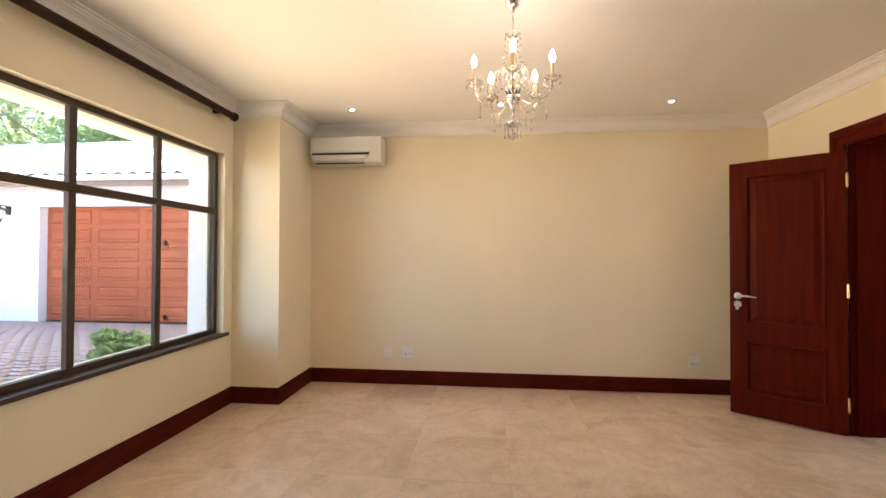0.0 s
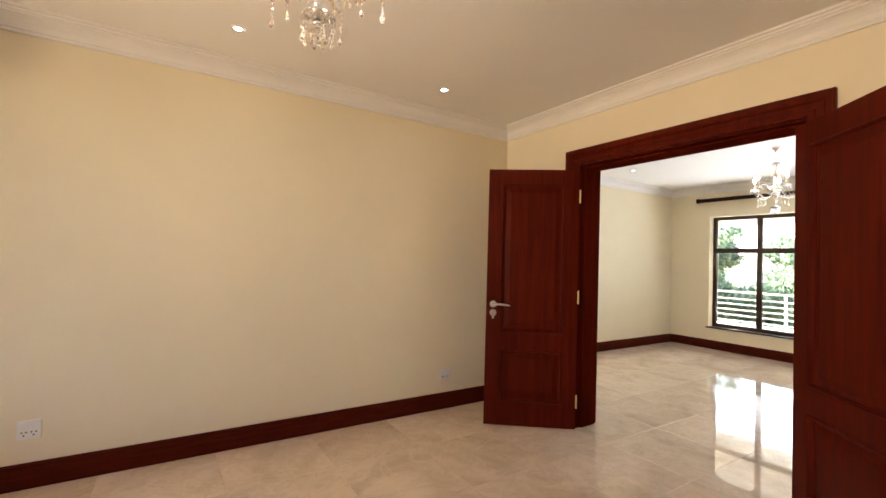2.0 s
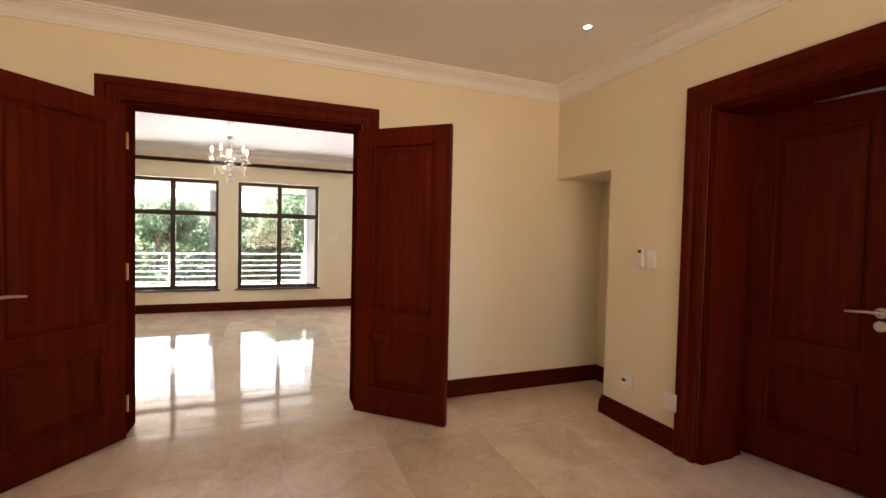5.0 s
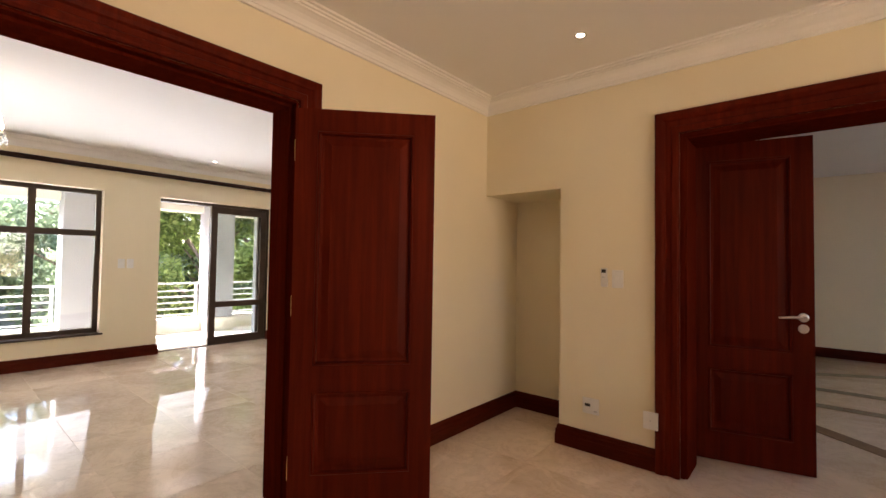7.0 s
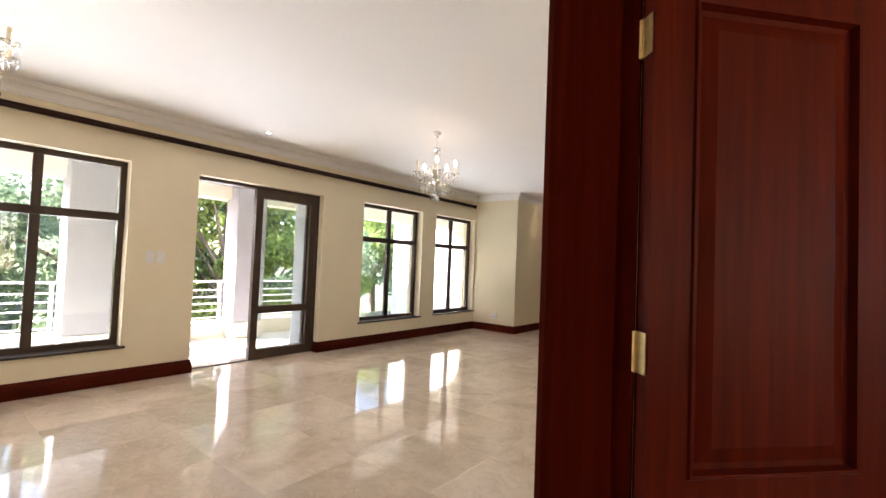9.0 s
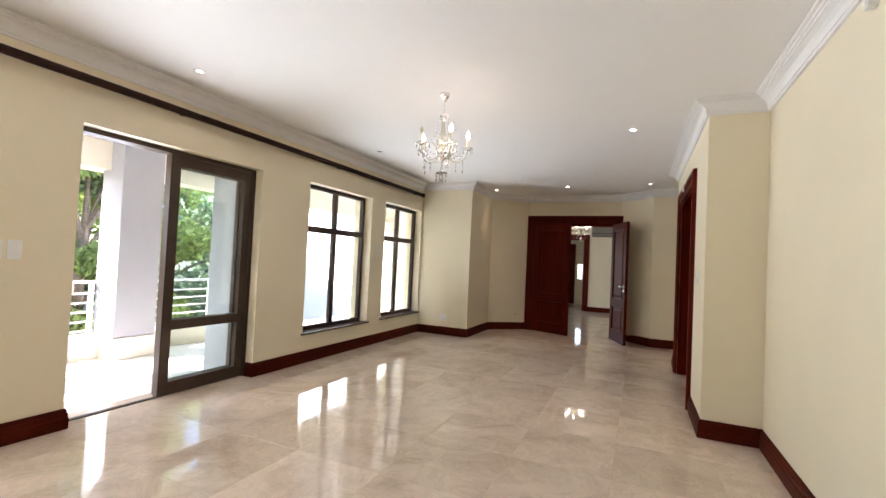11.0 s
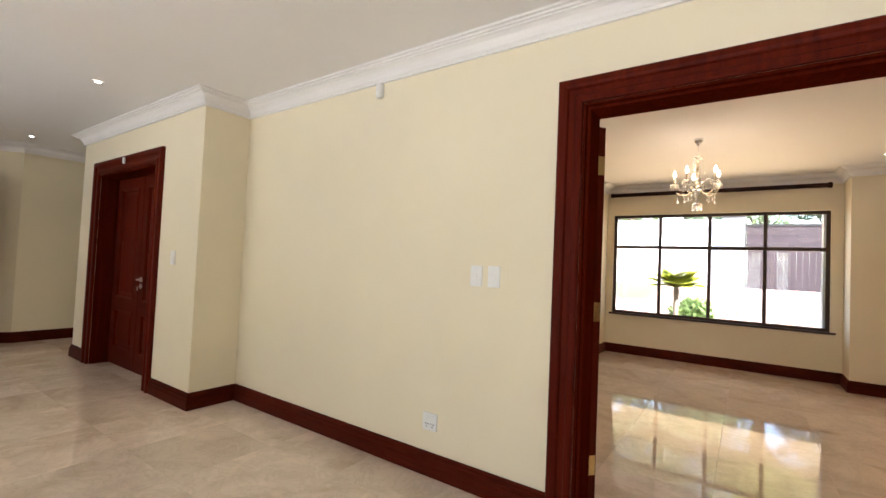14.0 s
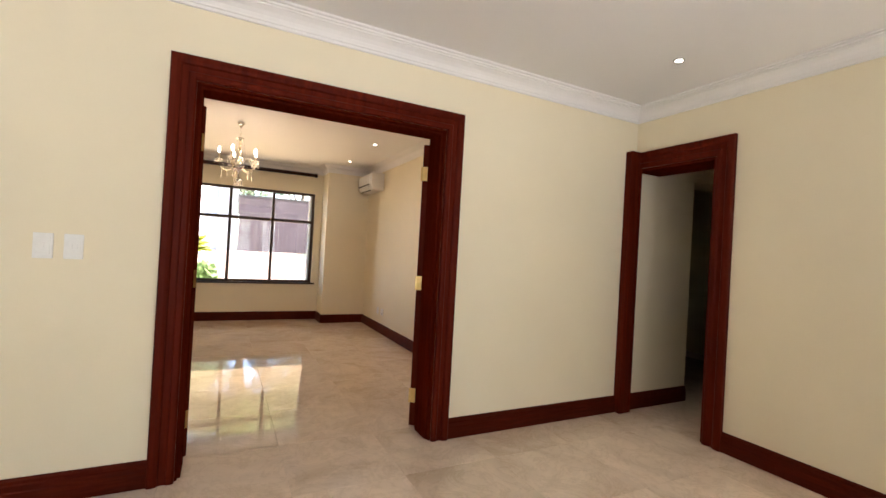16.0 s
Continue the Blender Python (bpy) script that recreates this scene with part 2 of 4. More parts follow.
def boxed(*spec, bevel=0.0):
    return box(bmesh.new(), *spec, bevel=bevel)


def lathe(bm, profile, seg=16, at=(0, 0, 0)):
    rings = []
    for r, z in profile:
        rings.append([bm.verts.new((at[0] + r * math.cos(2 * math.pi * i / seg), at[1] + r * math.sin(2 * math.pi * i / seg), at[2] + z)) for i in range(seg)])
    for a, b in zip(rings, rings[1:]):
        for i in range(seg):
            j = (i + 1) % seg
            bm.faces.new((a[i], a[j], b[j], b[i]))
    bm.faces.new(rings[0][::-1])
    bm.faces.new(rings[-1])
    return bm


def tube(bm, pts, radius, seg=8):
    pts = [Vector(p) for p in pts]
    rad = radius if isinstance(radius, (list, tuple)) else [radius] * len(pts)
    rings = []
    up = Vector((0.013, 0.021, 1))
    for i, p in enumerate(pts):
        d = (pts[min(i + 1, len(pts) - 1)] - pts[max(i - 1, 0)]).normalized()
        ref = up if abs(d.z) < 0.95 else Vector((1, 0.02, 0))
        u = d.cross(ref).normalized()
        v = d.cross(u).normalized()
        rings.append([bm.verts.new(p + (u * math.cos(2 * math.pi * k / seg) + v * math.sin(2 * math.pi * k / seg)) * rad[i]) for k in range(seg)])
    for a, b in zip(rings, rings[1:]):
        for k in range(seg):
            j = (k + 1) % seg
            bm.faces.new((a[k], a[j], b[j], b[k]))
    bm.faces.new(rings[0][::-1])
    bm.faces.new(rings[-1])
    return bm


def sweep(bm, profile, path, closed=False):
    """A profile of (out, z) swept along a plan path with mitred corners; out points to the left of the way."""
    n = len(path)
    rows = []
    for i, p in enumerate(path):
        p = Vector(p)
        a = (p - Vector(path[i - 1])).normalized() if (closed or i) else None
        b = (Vector(path[(i + 1) % n]) - p).normalized() if (closed or i < n - 1) else None
        a, b = a or b, b or a
        na, nb = Vector((-a.y, a.x)), Vector((-b.y, b.x))
        m = (na + nb) / max(0.2, 1 + na.dot(nb))
        rows.append([bm.verts.new((p.x + m.x * o, p.y + m.y * o, z)) for o, z in profile])
    k = len(profile)
    for i in range(n if closed else n - 1):
        a, b = rows[i], rows[(i + 1) % n]
        for j in range(k):
            bm.faces.new((a[j], b[j], b[(j + 1) % k], a[(j + 1) % k]))
    if not closed:
        bm.faces.new(rows[0])
        bm.faces.new(rows[-1][::-1])
    return bm


def wall_cells(bm, axis, t0, t1, a0, a1, z0, z1, holes):
    """A wall along x or y, t0 to t1 thick, with rectangular holes (a0, a1, z0, z1) right through it."""
    aa = sorted({a0, a1, *[h[0] for h in holes], *[h[1] for h in holes]})
    zz = sorted({z0, z1, *[h[2] for h in holes], *[h[3] for h in holes]})
    aa, zz = [v for v in aa if a0 <= v <= a1], [v for v in zz if z0 <= v <= z1]

    def solid(i, j):
        if not (0 <= i < len(aa) - 1 and 0 <= j < len(zz) - 1):
            return False
        a, z = (aa[i] + aa[i + 1]) / 2, (zz[j] + zz[j + 1]) / 2
        return not any(h[0] < a < h[1] and h[2] < z < h[3] for h in holes)

    def vert(a, t, z):
        return bm.verts.new((a, t, z) if axis == "x" else (t, a, z))

    def quad(*c):
        bm.faces.new([vert(*p) for p in c])
    for i in range(len(aa) - 1):
        for j in range(len(zz) - 1):
            if not solid(i, j):
                continue
            p, q, r, s = aa[i], aa[i + 1], zz[j], zz[j + 1]
            quad((p, t0, r), (q, t0, r), (q, t0, s), (p, t0, s))
            quad((p, t1, r), (q, t1, r), (q, t1, s), (p, t1, s))
            if not solid(i - 1, j):
                quad((p, t0, r), (p, t1, r), (p, t1, s), (p, t0, s))
            if not solid(i + 1, j):
                quad((q, t0, r), (q, t1, r), (q, t1, s), (q, t0, s))
            if not solid(i, j - 1):
                quad((p, t0, r), (q, t0, r), (q, t1, r), (p, t1, r))
            if not solid(i, j + 1):
                quad((p, t0, s), (q, t0, s), (q, t1, s), (p, t1, s))
    bmesh.ops.remove_doubles(bm, verts=bm.verts, dist=0.0005)
    return bm


def structure(name, bm, material, label="", category=""):
    return tagged(part(name, bm, material), label, category, kind="structure")


def wall(name, axis, t0, t1, a0, a1, holes=(), z0=0.0, z1=CEIL + 0.12, material=None, label="smooth cream painted plaster wall"):
    return structure(name, wall_cells(bmesh.new(), axis, t0, t1, a0, a1, z0, z1, list(holes)), material or PAINT, label, "wall")


def empty(name, at=(0, 0, 0)):
    e = new(name)
    e.location = at
    return e


# ---- the large structure ----
AX0, AX1, AY0, AY1 = -0.77, 3.53, 1.18, 5.18          # first room
BAY_X, BAY_Y0, BAY_Y1 = -1.19, 1.74, 4.50             # its window bay
WIN_A = (1.83, 4.385, 0.605, 2.105)                      # y0 y1 z0 z1
BX0, BX1, BY1 = 3.77, 8.045, 6.13                      # second room
PIER_Y, PIER_X = -0.05, 4.155                          # the thicker west wall
SE_X, SE_Y = 7.145, -2.935
CH_Y, SY = -4.09, -4.53                               # chamfers and south wall
DOOR_Z = 2.04
AB = (2.868, 4.314)                                   # doors between the rooms
DS = (0.50, 2.132)                                   # doors to the hall
DW = (-2.236, -0.852)                                 # hall doors of the second room
DC = (5.012, 6.440)                                    # doors to the third room
DN = (3.835, 4.455)                                    # passage
EAST = [(4.242, 5.52, 0.340, 2.062), (2.720, 3.968, 0.340, 2.058), (0.580, 2.124, 0.0, 2.045), (-1.376, -0.107, 0.336, 2.060), (-2.905, -1.731, 0.345, 2.066)]

wall("wall_a_north", "x", AY1, AY1 + 0.3, AX0, AX1)
wall("wall_a_pier_north", "x", BAY_Y1, AY1 + 0.3, BAY_X - 0.28, AX0)
wall("wall_a_pier_south", "x", AY0 - 0.35, BAY_Y0, BAY_X - 0.28, AX0)
wall("wall_a_window", "y", BAY_X - 0.28, BAY_X, BAY_Y0, BAY_Y1, [WIN_A], label="cream painted wall around a wide dark-framed window")
wall("wall_a_south", "x", AY0 - 0.35, AY0, AX0, 2.893, [(DS[0], DS[1], 0, DOOR_Z)], label="cream painted wall with a dark wooden doorway")
wall("wall_a_niche_head", "x", AY0 - 0.35, AY0, 2.893, AX1, z0=1.783, label="cream painted wall above a low niche")
wall("wall_niche_side", "y", 2.765, 2.893, 0.70, AY0 - 0.35, z1=1.90)
wall("wall_niche_back", "x", 0.58, 0.70, 2.765, AX1, z1=1.90)
structure("niche_ceiling", boxed(2.893, AX1, 0.70, AY0 - 0.35, 1.783, 1.90), PAINT, "cream painted soffit of the niche", "ceiling")
wall("wall_between", "y", AX1, BX0, 0.58, AY1 + 0.3, [(AB[0], AB[1], 0, 2.058)], label="cream painted wall with dark wooden double doorway")
wall("wall_between_north", "y", AX1, BX0, AY1 + 0.3, 9.2, [(6.92, 7.85, 0.0, 2.03)], label="cream painted passage wall with an unlit doorway")
wall("wall_dark_room_west", "y", 1.9, 2.1, AY1 + 0.3, 9.2)
wall("wall_dark_room_north", "x", 9.2, 9.35, 1.9, AX1)
wall("wall_b_pier", "y", AX1, BX0, PIER_Y, 0.58)
wall("wall_b_west", "y", 3.73, PIER_X, -2.78, PIER_Y, [(DW[0], DW[1], 0, DOOR_Z)], label="cream painted wall with closed dark wooden double doors")
wall("wall_b_recess_north", "x", -2.78, -2.66, 3.30, 3.79)
wall("wall_b_recess_west", "y", 3.18, 3.30, CH_Y - 0.3, -2.66)
wall("wall_b_south_west", "x", CH_Y - 0.12, CH_Y, 3.18, 4.42)
wall("wall_b_south", "x", SY - 0.35, SY, 3.3, 8.3, [(DC[0], DC[1], 0, DOOR_Z)], label="cream painted wall with dark wooden double doors")
wall("wall_b_south_east_pier", "x", SE_Y - 1.1, SE_Y, SE_X, 8.33)
for nm, a, b in (("wall_chamfer_west", (4.42, CH_Y), (4.91, SY)), ("wall_chamfer_east", (6.56, SY), (SE_X, SE_Y - 1.1))):
    structure(nm, sweep(bmesh.new(), [(0, 0), (0, CEIL + 0.1), (-0.1, CEIL + 0.1), (-0.1, 0)], [a, b]), PAINT, "cream painted angled corner wall", "wall")
wall("wall_b_east", "y", BX1, 8.33, SE_Y, BY1 + 0.3, EAST, label="cream painted wall with dark-framed windows and terrace door")
wall("wall_b_north", "x", BY1, BY1 + 0.3, BX0, BX1, [(BX0, DN[1], 0, DOOR_Z)], label="cream painted wall with a narrow dark wooden doorway")
# passage behind the north wall
wall("wall_passage_east", "y", 4.95, 5.10, BY1 + 0.3, 9.2)
wall("wall_passage_end", "x", 9.2, 9.35, AX1, 5.1)
# hall
# The west opening is unseen, added so that daylight reaches the hall.
wall("wall_hall_west", "y", -2.9, -2.6, -4.3, AY0 - 0.35, [(-2.6, -0.6, 0.0, 2.3)])
wall("wall_hall_south", "x", -4.3, -4.12, -2.6, 3.18)
wall("wall_hall_north", "x", AY0 - 0.55, AY0 - 0.352, -2.6, -0.76)
# third room
wall("wall_c_far", "x", -9.5, -9.20, 2.6, 8.7, [(6.03, 7.45, 0.0, DOOR_Z)], label="cream painted wall with a dark wooden doorway")
wall("wall_c_far_return", "y", 5.60, 5.72, -11.5, -9.50)
wall("wall_c_far_beyond", "x", -11.7, -11.5, 5.6, 9.0, [(6.32, 6.49, 0.83, 1.34)], label="cream painted wall of an unlit lobby with a slit window")
wall("wall_c_lobby_east", "y", 7.6, 7.72, -11.5, -9.50)
wall("wall_c_west", "y", 2.3, 2.6, -9.5, SY - 0.35)
# East opening out of view, added to light the third room.
wall("wall_c_east", "y", 8.7, 9.0, -11.5, SY - 0.35, [(-8.4, -5.8, 0.35, 2.1)])
structure("ceiling_room", boxed(-3.0, 8.34, -11.7, 9.4, CEIL, CEIL + 0.2), WHITE, "smooth white painted ceiling", "ceiling")
structure("floor_slab", boxed(-3.0, 8.34, -11.7, 9.4, -0.16, -0.006), GROUT, "beige grout bed under the polished marble floor", "floor")

# cornices and skirting
CORN = [(0.0, CEIL - 0.112), (0.016, CEIL - 0.112), (0.018, CEIL - 0.097), (0.024, CEIL - 0.094), (0.025, CEIL - 0.084), (0.031, CEIL - 0.066), (0.045, CEIL - 0.048), (0.066, CEIL - 0.036), (0.078, CEIL - 0.033), (0.079, CEIL - 0.024), (0.092, CEIL - 0.023), (0.094, CEIL - 0.013), (0.112, CEIL - 0.012), (0.114, CEIL - 0.001), (0.0, CEIL - 0.001)]
SKIRT = [(0.0, 0.002), (0.022, 0.002), (0.022, 0.074), (0.018, 0.080), (0.018, 0.104), (0.012, 0.110), (0.012, 0.124), (0.006, 0.134), (0.0, 0.135)]
ROOM_A = [(AX1, AY0), (AX1, AY1), (AX0, AY1), (AX0, BAY_Y1), (BAY_X, BAY_Y1), (BAY_X, BAY_Y0), (AX0, BAY_Y0), (AX0, AY0)]
ROOM_B = [(BX1, SE_Y), (BX1, BY1), (BX0, BY1), (BX0, PIER_Y), (PIER_X, PIER_Y), (PIER_X, -2.78), (3.30, -2.78), (3.30, CH_Y), (4.42, CH_Y), (4.91, SY), (6.56, SY), (SE_X, SE_Y - 1.1), (SE_X, SE_Y)]
structure("cornice_a", sweep(bmesh.new(), CORN, ROOM_A, True), PLASTER, "white moulded plaster cornice", "cornice")
structure("cornice_b", sweep(bmesh.new(), CORN, ROOM_B, True), PLASTER, "white moulded plaster cornice", "cornice")
TRIM_W = 0.132
for nm, path in (
        ("baseboard_a_north", [(AX1, AB[1] + 0.118), (AX1, AY1), (AX0, AY1), (AX0, BAY_Y1), (BAY_X, BAY_Y1), (BAY_X, BAY_Y0), (AX0, BAY_Y0), (AX0, AY0), (DS[0] - TRIM_W, AY0)]),
        ("baseboard_a_south", [(DS[1] + TRIM_W, AY0), (2.893, AY0), (2.893, 0.70), (AX1, 0.70), (AX1, AB[0] - 0.118)]),
        ("baseboard_b_east", [(DC[1] + TRIM_W, SY), (SE_X, SE_Y - 1.1), (SE_X, SE_Y), (BX1, SE_Y), (BX1, EAST[2][0]), (8.13, EAST[2][0])]),
        ("baseboard_b_north", [(8.13, EAST[2][1]), (BX1, EAST[2][1]), (BX1, BY1), (DN[1] + TRIM_W, BY1)]),
        ("baseboard_b_corner", [(BX0, BY1 - 0.13), (BX0, AB[1] + 0.118)]),
        ("baseboard_b_west", [(BX0, AB[0] - 0.118), (BX0, PIER_Y), (PIER_X, PIER_Y), (PIER_X, DW[1] + TRIM_W)]),
        ("baseboard_b_south", [(PIER_X, DW[0] - TRIM_W), (PIER_X, -2.78), (3.30, -2.78), (3.30, CH_Y), (4.42, CH_Y), (DC[0] - TRIM_W, SY)]),
        ("baseboard_passage", [(BX0, 6.92), (BX0, BY1 - 0.03)]),
        ("baseboard_c", [(2.6, -9.20), (5.92, -9.20)]),
        ("baseboard_hall", [(3.18, -4.12), (-2.6, -4.12)][::-1])):
    structure(nm, sweep(bmesh.new(), SKIRT, path), MAHOG_H, "dark mahogany skirting board with moulded top", "baseboard")


# ---- doors ----
def architrave(name, plane, out, axis, a0, a1, top, width=0.132, label="dark mahogany moulded door surround"):
    """A moulded surround on one face of a wall; out: +1 or -1 along the wall's normal."""
    prof = [(0, 0), (0.0, 0.020), (0.012, 0.026), (0.036, 0.026), (0.044, 0.018), (0.074, 0.018), (0.082, 0.030), (0.098, 0.036), (0.124, 0.036), (0.132, 0.028), (0.132, 0.0)]
    bm = bmesh.new()
    rows = []
    for sa, sz, base in ((-1, 0, (a0, 0.002)), (-1, 1, (a0, top)), (1, 1, (a1, top)), (1, 0, (a1, 0.002))):
        row = []
        for w, d in [(w * width / 0.132, d) for w, d in prof]:
            a, z, t = base[0] + sa * w, base[1] + sz * w, plane + out * d
            row.append(bm.verts.new((a, t, z) if axis == "x" else (t, a, z)))
        rows.append(row)
    k = len(prof)
    for a, b in zip(rows, rows[1:]):
        for j in range(k):
            bm.faces.new((a[j], b[j], b[(j + 1) % k], a[(j + 1) % k]))
    bm.faces.new(rows[0])
    bm.faces.new(rows[-1])
    return structure(name, bm, MAHOG, label, "door frame")


def lining(name, axis, t0, t1, a0, a1, top, stop=None, th=0.022):
    frame_ob = tagged(empty(name), "dark mahogany door lining", "door frame", kind="structure")

    def bx(nm, p, q, r, s, z0, z1):
        part(nm, boxed(*((p, q, r, s) if axis == "x" else (r, s, p, q)), z0, z1, bevel=0.002), JAMB, frame_ob)
    bx("jamb", a0 - 0.002, a0 + th, t0, t1, 0.002, top - 0.0)
    bx("jamb", a1 - th, a1 + 0.002, t0, t1, 0.002, top - 0.0)
    bx("head", a0 + th, a1 - th, t0, t1, top - th, top + 0.002)
    if stop:
        bx("stop", a0 + th, a0 + th + 0.014, stop[0], stop[1], 0.002, top - th)
        bx("stop", a1 - th - 0.014, a1 - th, stop[0], stop[1], 0.002, top - th)
        bx("stop", a0 + th + 0.014, a1 - th - 0.014, stop[0], stop[1], top - th - 0.014, top - th)
    return frame_ob


def door_leaf(width, height=2.0, handle_sides=(-1, 1)):
    """A two-panel leaf. The hinge edge stands on the local z axis and the leaf runs along +x."""
    th = 0.042
    leaf = empty("door_leaf")
    st, top, bot = 0.108, 0.105, 0.19
    lock0, lock1 = 0.595, 0.725
    bm = bmesh.new()
    y0, y1 = -th / 2, th / 2
    wall_cells(bm, "x", y0, y1, 0.0, width, 0.008, height + 0.008, [(st, width - st, bot, lock0), (st, width - st, lock1, height - top)])
    part("leaf_frame", bm, MAHOG, leaf)
    for nm, z0, z1 in (("upper_panel", lock1, height - top), ("lower_panel", bot, lock0)):
        bm = bmesh.new()
        for s in (-1, 1):                       # raised field on both faces
            a, b = (st, width - st), (z0, z1)
            rings = []
            for ins, dep in ((0.0, 0.021), (0.004, 0.027), (0.012, 0.026), (0.018, 0.006), (0.032, 0.004), (0.070, 0.015), (0.074, 0.015)):
                rings.append([bm.verts.new((x, s * min(dep, 0.027), z)) for x, z in ((a[0] + ins, b[0] + ins), (a[1] - ins, b[0] + ins), (a[1] - ins, b[1] - ins), (a[0] + ins, b[1] - ins))])
            for p, q in zip(rings, rings[1:]):
                for i in range(4):
                    j = (i + 1) % 4
                    bm.faces.new((p[i], p[j], q[j], q[i]))
            bm.faces.new(rings[-1])
        part(nm, bm, MAHOG, leaf)
    hx = width - 0.055
    if handle_sides:
        for s in handle_sides:
            bm = lathe(bmesh.new(), [(0.027, 0.0), (0.027, 0.006), (0.024, 0.009), (0.011, 0.010), (0.010, 0.040)], 20)
            bmesh.ops.rotate(bm, verts=bm.verts, cent=(0, 0, 0), matrix=Euler((radians(-90 * s), 0, 0)).to_matrix())
            bmesh.ops.translate(bm, verts=bm.verts, vec=(hx, s * th / 2, 0.945))
            y = s * (th / 2 + 0.044)
            tube(bm, [(hx + 0.004, y - s * 0.006, 0.945), (hx - 0.012, y, 0.946), (hx - 0.05, y + s * 0.002, 0.948), (hx - 0.10, y + s * 0.002, 0.944), (hx - 0.128, y - s * 0.004, 0.941)], [0.0095, 0.009, 0.008, 0.0075, 0.006], 10)
            part("lever_handle", bm, STEEL, leaf, "brushed steel lever handle")
        for s in handle_sides:
            ring = lathe(bmesh.new(), [(0.027, 0.0), (0.027, 0.006), (0.023, 0.009), (0.006, 0.009)], 20)
            bmesh.ops.rotate(ring, verts=ring.verts, cent=(0, 0, 0), matrix=Euler((radians(-90 * s), 0, 0)).to_matrix())
            bmesh.ops.translate(ring, verts=ring.verts, vec=(hx, s * th / 2, 0.878))
            rose = part("keyhole_rose", ring, STEEL, leaf, "round steel keyhole rose")
            if s > 0:
                key = lathe(bmesh.new(), [(0.003, 0.0), (0.003, 0.022), (0.002, 0.024)], 8)
                bmesh.ops.rotate(key, verts=key.verts, cent=(0, 0, 0), matrix=Euler((radians(-90), 0, 0)).to_matrix())
                bmesh.ops.translate(key, verts=key.verts, vec=(hx, th / 2 + 0.008, 0.872))
                box(key, hx - 0.010, hx + 0.010, th / 2 + 0.029, th / 2 + 0.032, 0.836, 0.876, 0.001)
                part("key", key, STEEL, rose, "steel key in the lock")
    for z in (0.22, 1.02, 1.80):
        bm = bmesh.new()
        lathe(bm, [(0.006, 0), (0.007, 0.002), (0.007, 0.098), (0.006, 0.10)], 8, (-0.004, (th / 2 + 0.004), z - 0.05))
        box(bm, -0.0035, -0.0005, -0.016, th / 2, z - 0.05, z + 0.05)
        part("hinge", bm, BRASS, leaf, "brass butt hinge")
    return leaf


def place_leaf(base, name, hinge, free, label, group=""):
    ang = math.atan2(free[1] - hinge[1], free[0] - hinge[0])
    base.name = name
    base.matrix_basis = Matrix.Translation((hinge[0], hinge[1], 0)) @ Matrix.Rotation(ang, 4, "Z")
    return tagged(base, label, "door", group)


leaf_plan = (
    ("door_leaf", (3.508, 4.292), (2.962, 4.728), 0.70, (-1, 1), "open dark mahogany panelled door leaf with steel lever handle"),
    ("door_leaf", (3.508, 2.890), (3.035, 2.372), 0.70, (), "open dark mahogany panelled door leaf without a handle"),
    ("door_leaf", (2.165, 0.772), (1.565, 0.627), 0.655, (-1, 1), "ajar dark mahogany panelled door leaf to the hall"),
    ("door_leaf", (6.416, -4.515), (5.70, -4.23), 0.735, (), "nearly closed dark mahogany panelled door leaf"),
    ("door_leaf", (5.036, -4.515), (4.77, -3.82), 0.705, (-1, 1), "wide open dark mahogany panelled door leaf"),
    ("door_leaf", (7.32, -11.46), (6.54, -11.46), 0.76, (), "closed dark mahogany panelled door leaf in the far lobby"),
    ("door_leaf", (3.97, -0.876), (3.97, -1.54), 0.665, (-1, 1), "closed dark mahogany panelled door leaf in deep surround"),
    ("door_leaf", (3.97, -2.212), (3.97, -1.545), 0.662, (), "closed dark mahogany panelled door leaf in deep surround"),
)
for nm, hinge, free, wd, sides, lab in leaf_plan:
    place_leaf(door_leaf(wd, 2.04 if "hall" in lab else 2.0, handle_sides=sides), nm, hinge, free, lab, "panelled door leaves")
TOPS, WIDTHS = {"between": 2.058}, {"between": 0.118}
structure("passage_post", boxed(BX0 + 0.002, DN[0] + 0.004, BY1 - 0.13, BY1 - 0.037, 0.002, 2.172, bevel=0.004), MAHOG, "dark mahogany corner post beside the passage", "door frame")
for nm, ax, t0, t1, (a0, a1), stop in (("between", "y", AX1, BX0, AB, (3.575, 3.74)), ("hall", "x", AY0 - 0.35, AY0, DS, (0.91, 1.17)), ("west", "y", 3.73, PIER_X, DW, (3.995, 4.02)), ("south", "x", SY - 0.35, SY, DC, (-4.87, -4.56)), ("passage", "x", BY1, BY1 + 0.3, (3.56, DN[1]), None), ("lobby", "x", -9.50, -9.20, (6.03, 7.45), None)):
    lining("door_lining_" + nm, ax, t0 + 0.001, t1 - 0.001, a0, a1, TOPS.get(nm, DOOR_Z), stop, 0.012 if nm == "between" else 0.022)
    if nm != "passage":
        architrave("door_trim_%s_inner" % nm, t0, -1, ax, a0, a1, TOPS.get(nm, DOOR_Z), WIDTHS.get(nm, 0.132))
    architrave("door_trim_%s_outer" % nm, t1 if nm != "passage" else t0, 1 if nm != "passage" else -1, ax, a0 if nm != "passage" else DN[0], a1, TOPS.get(nm, DOOR_Z), WIDTHS.get(nm, 0.132))


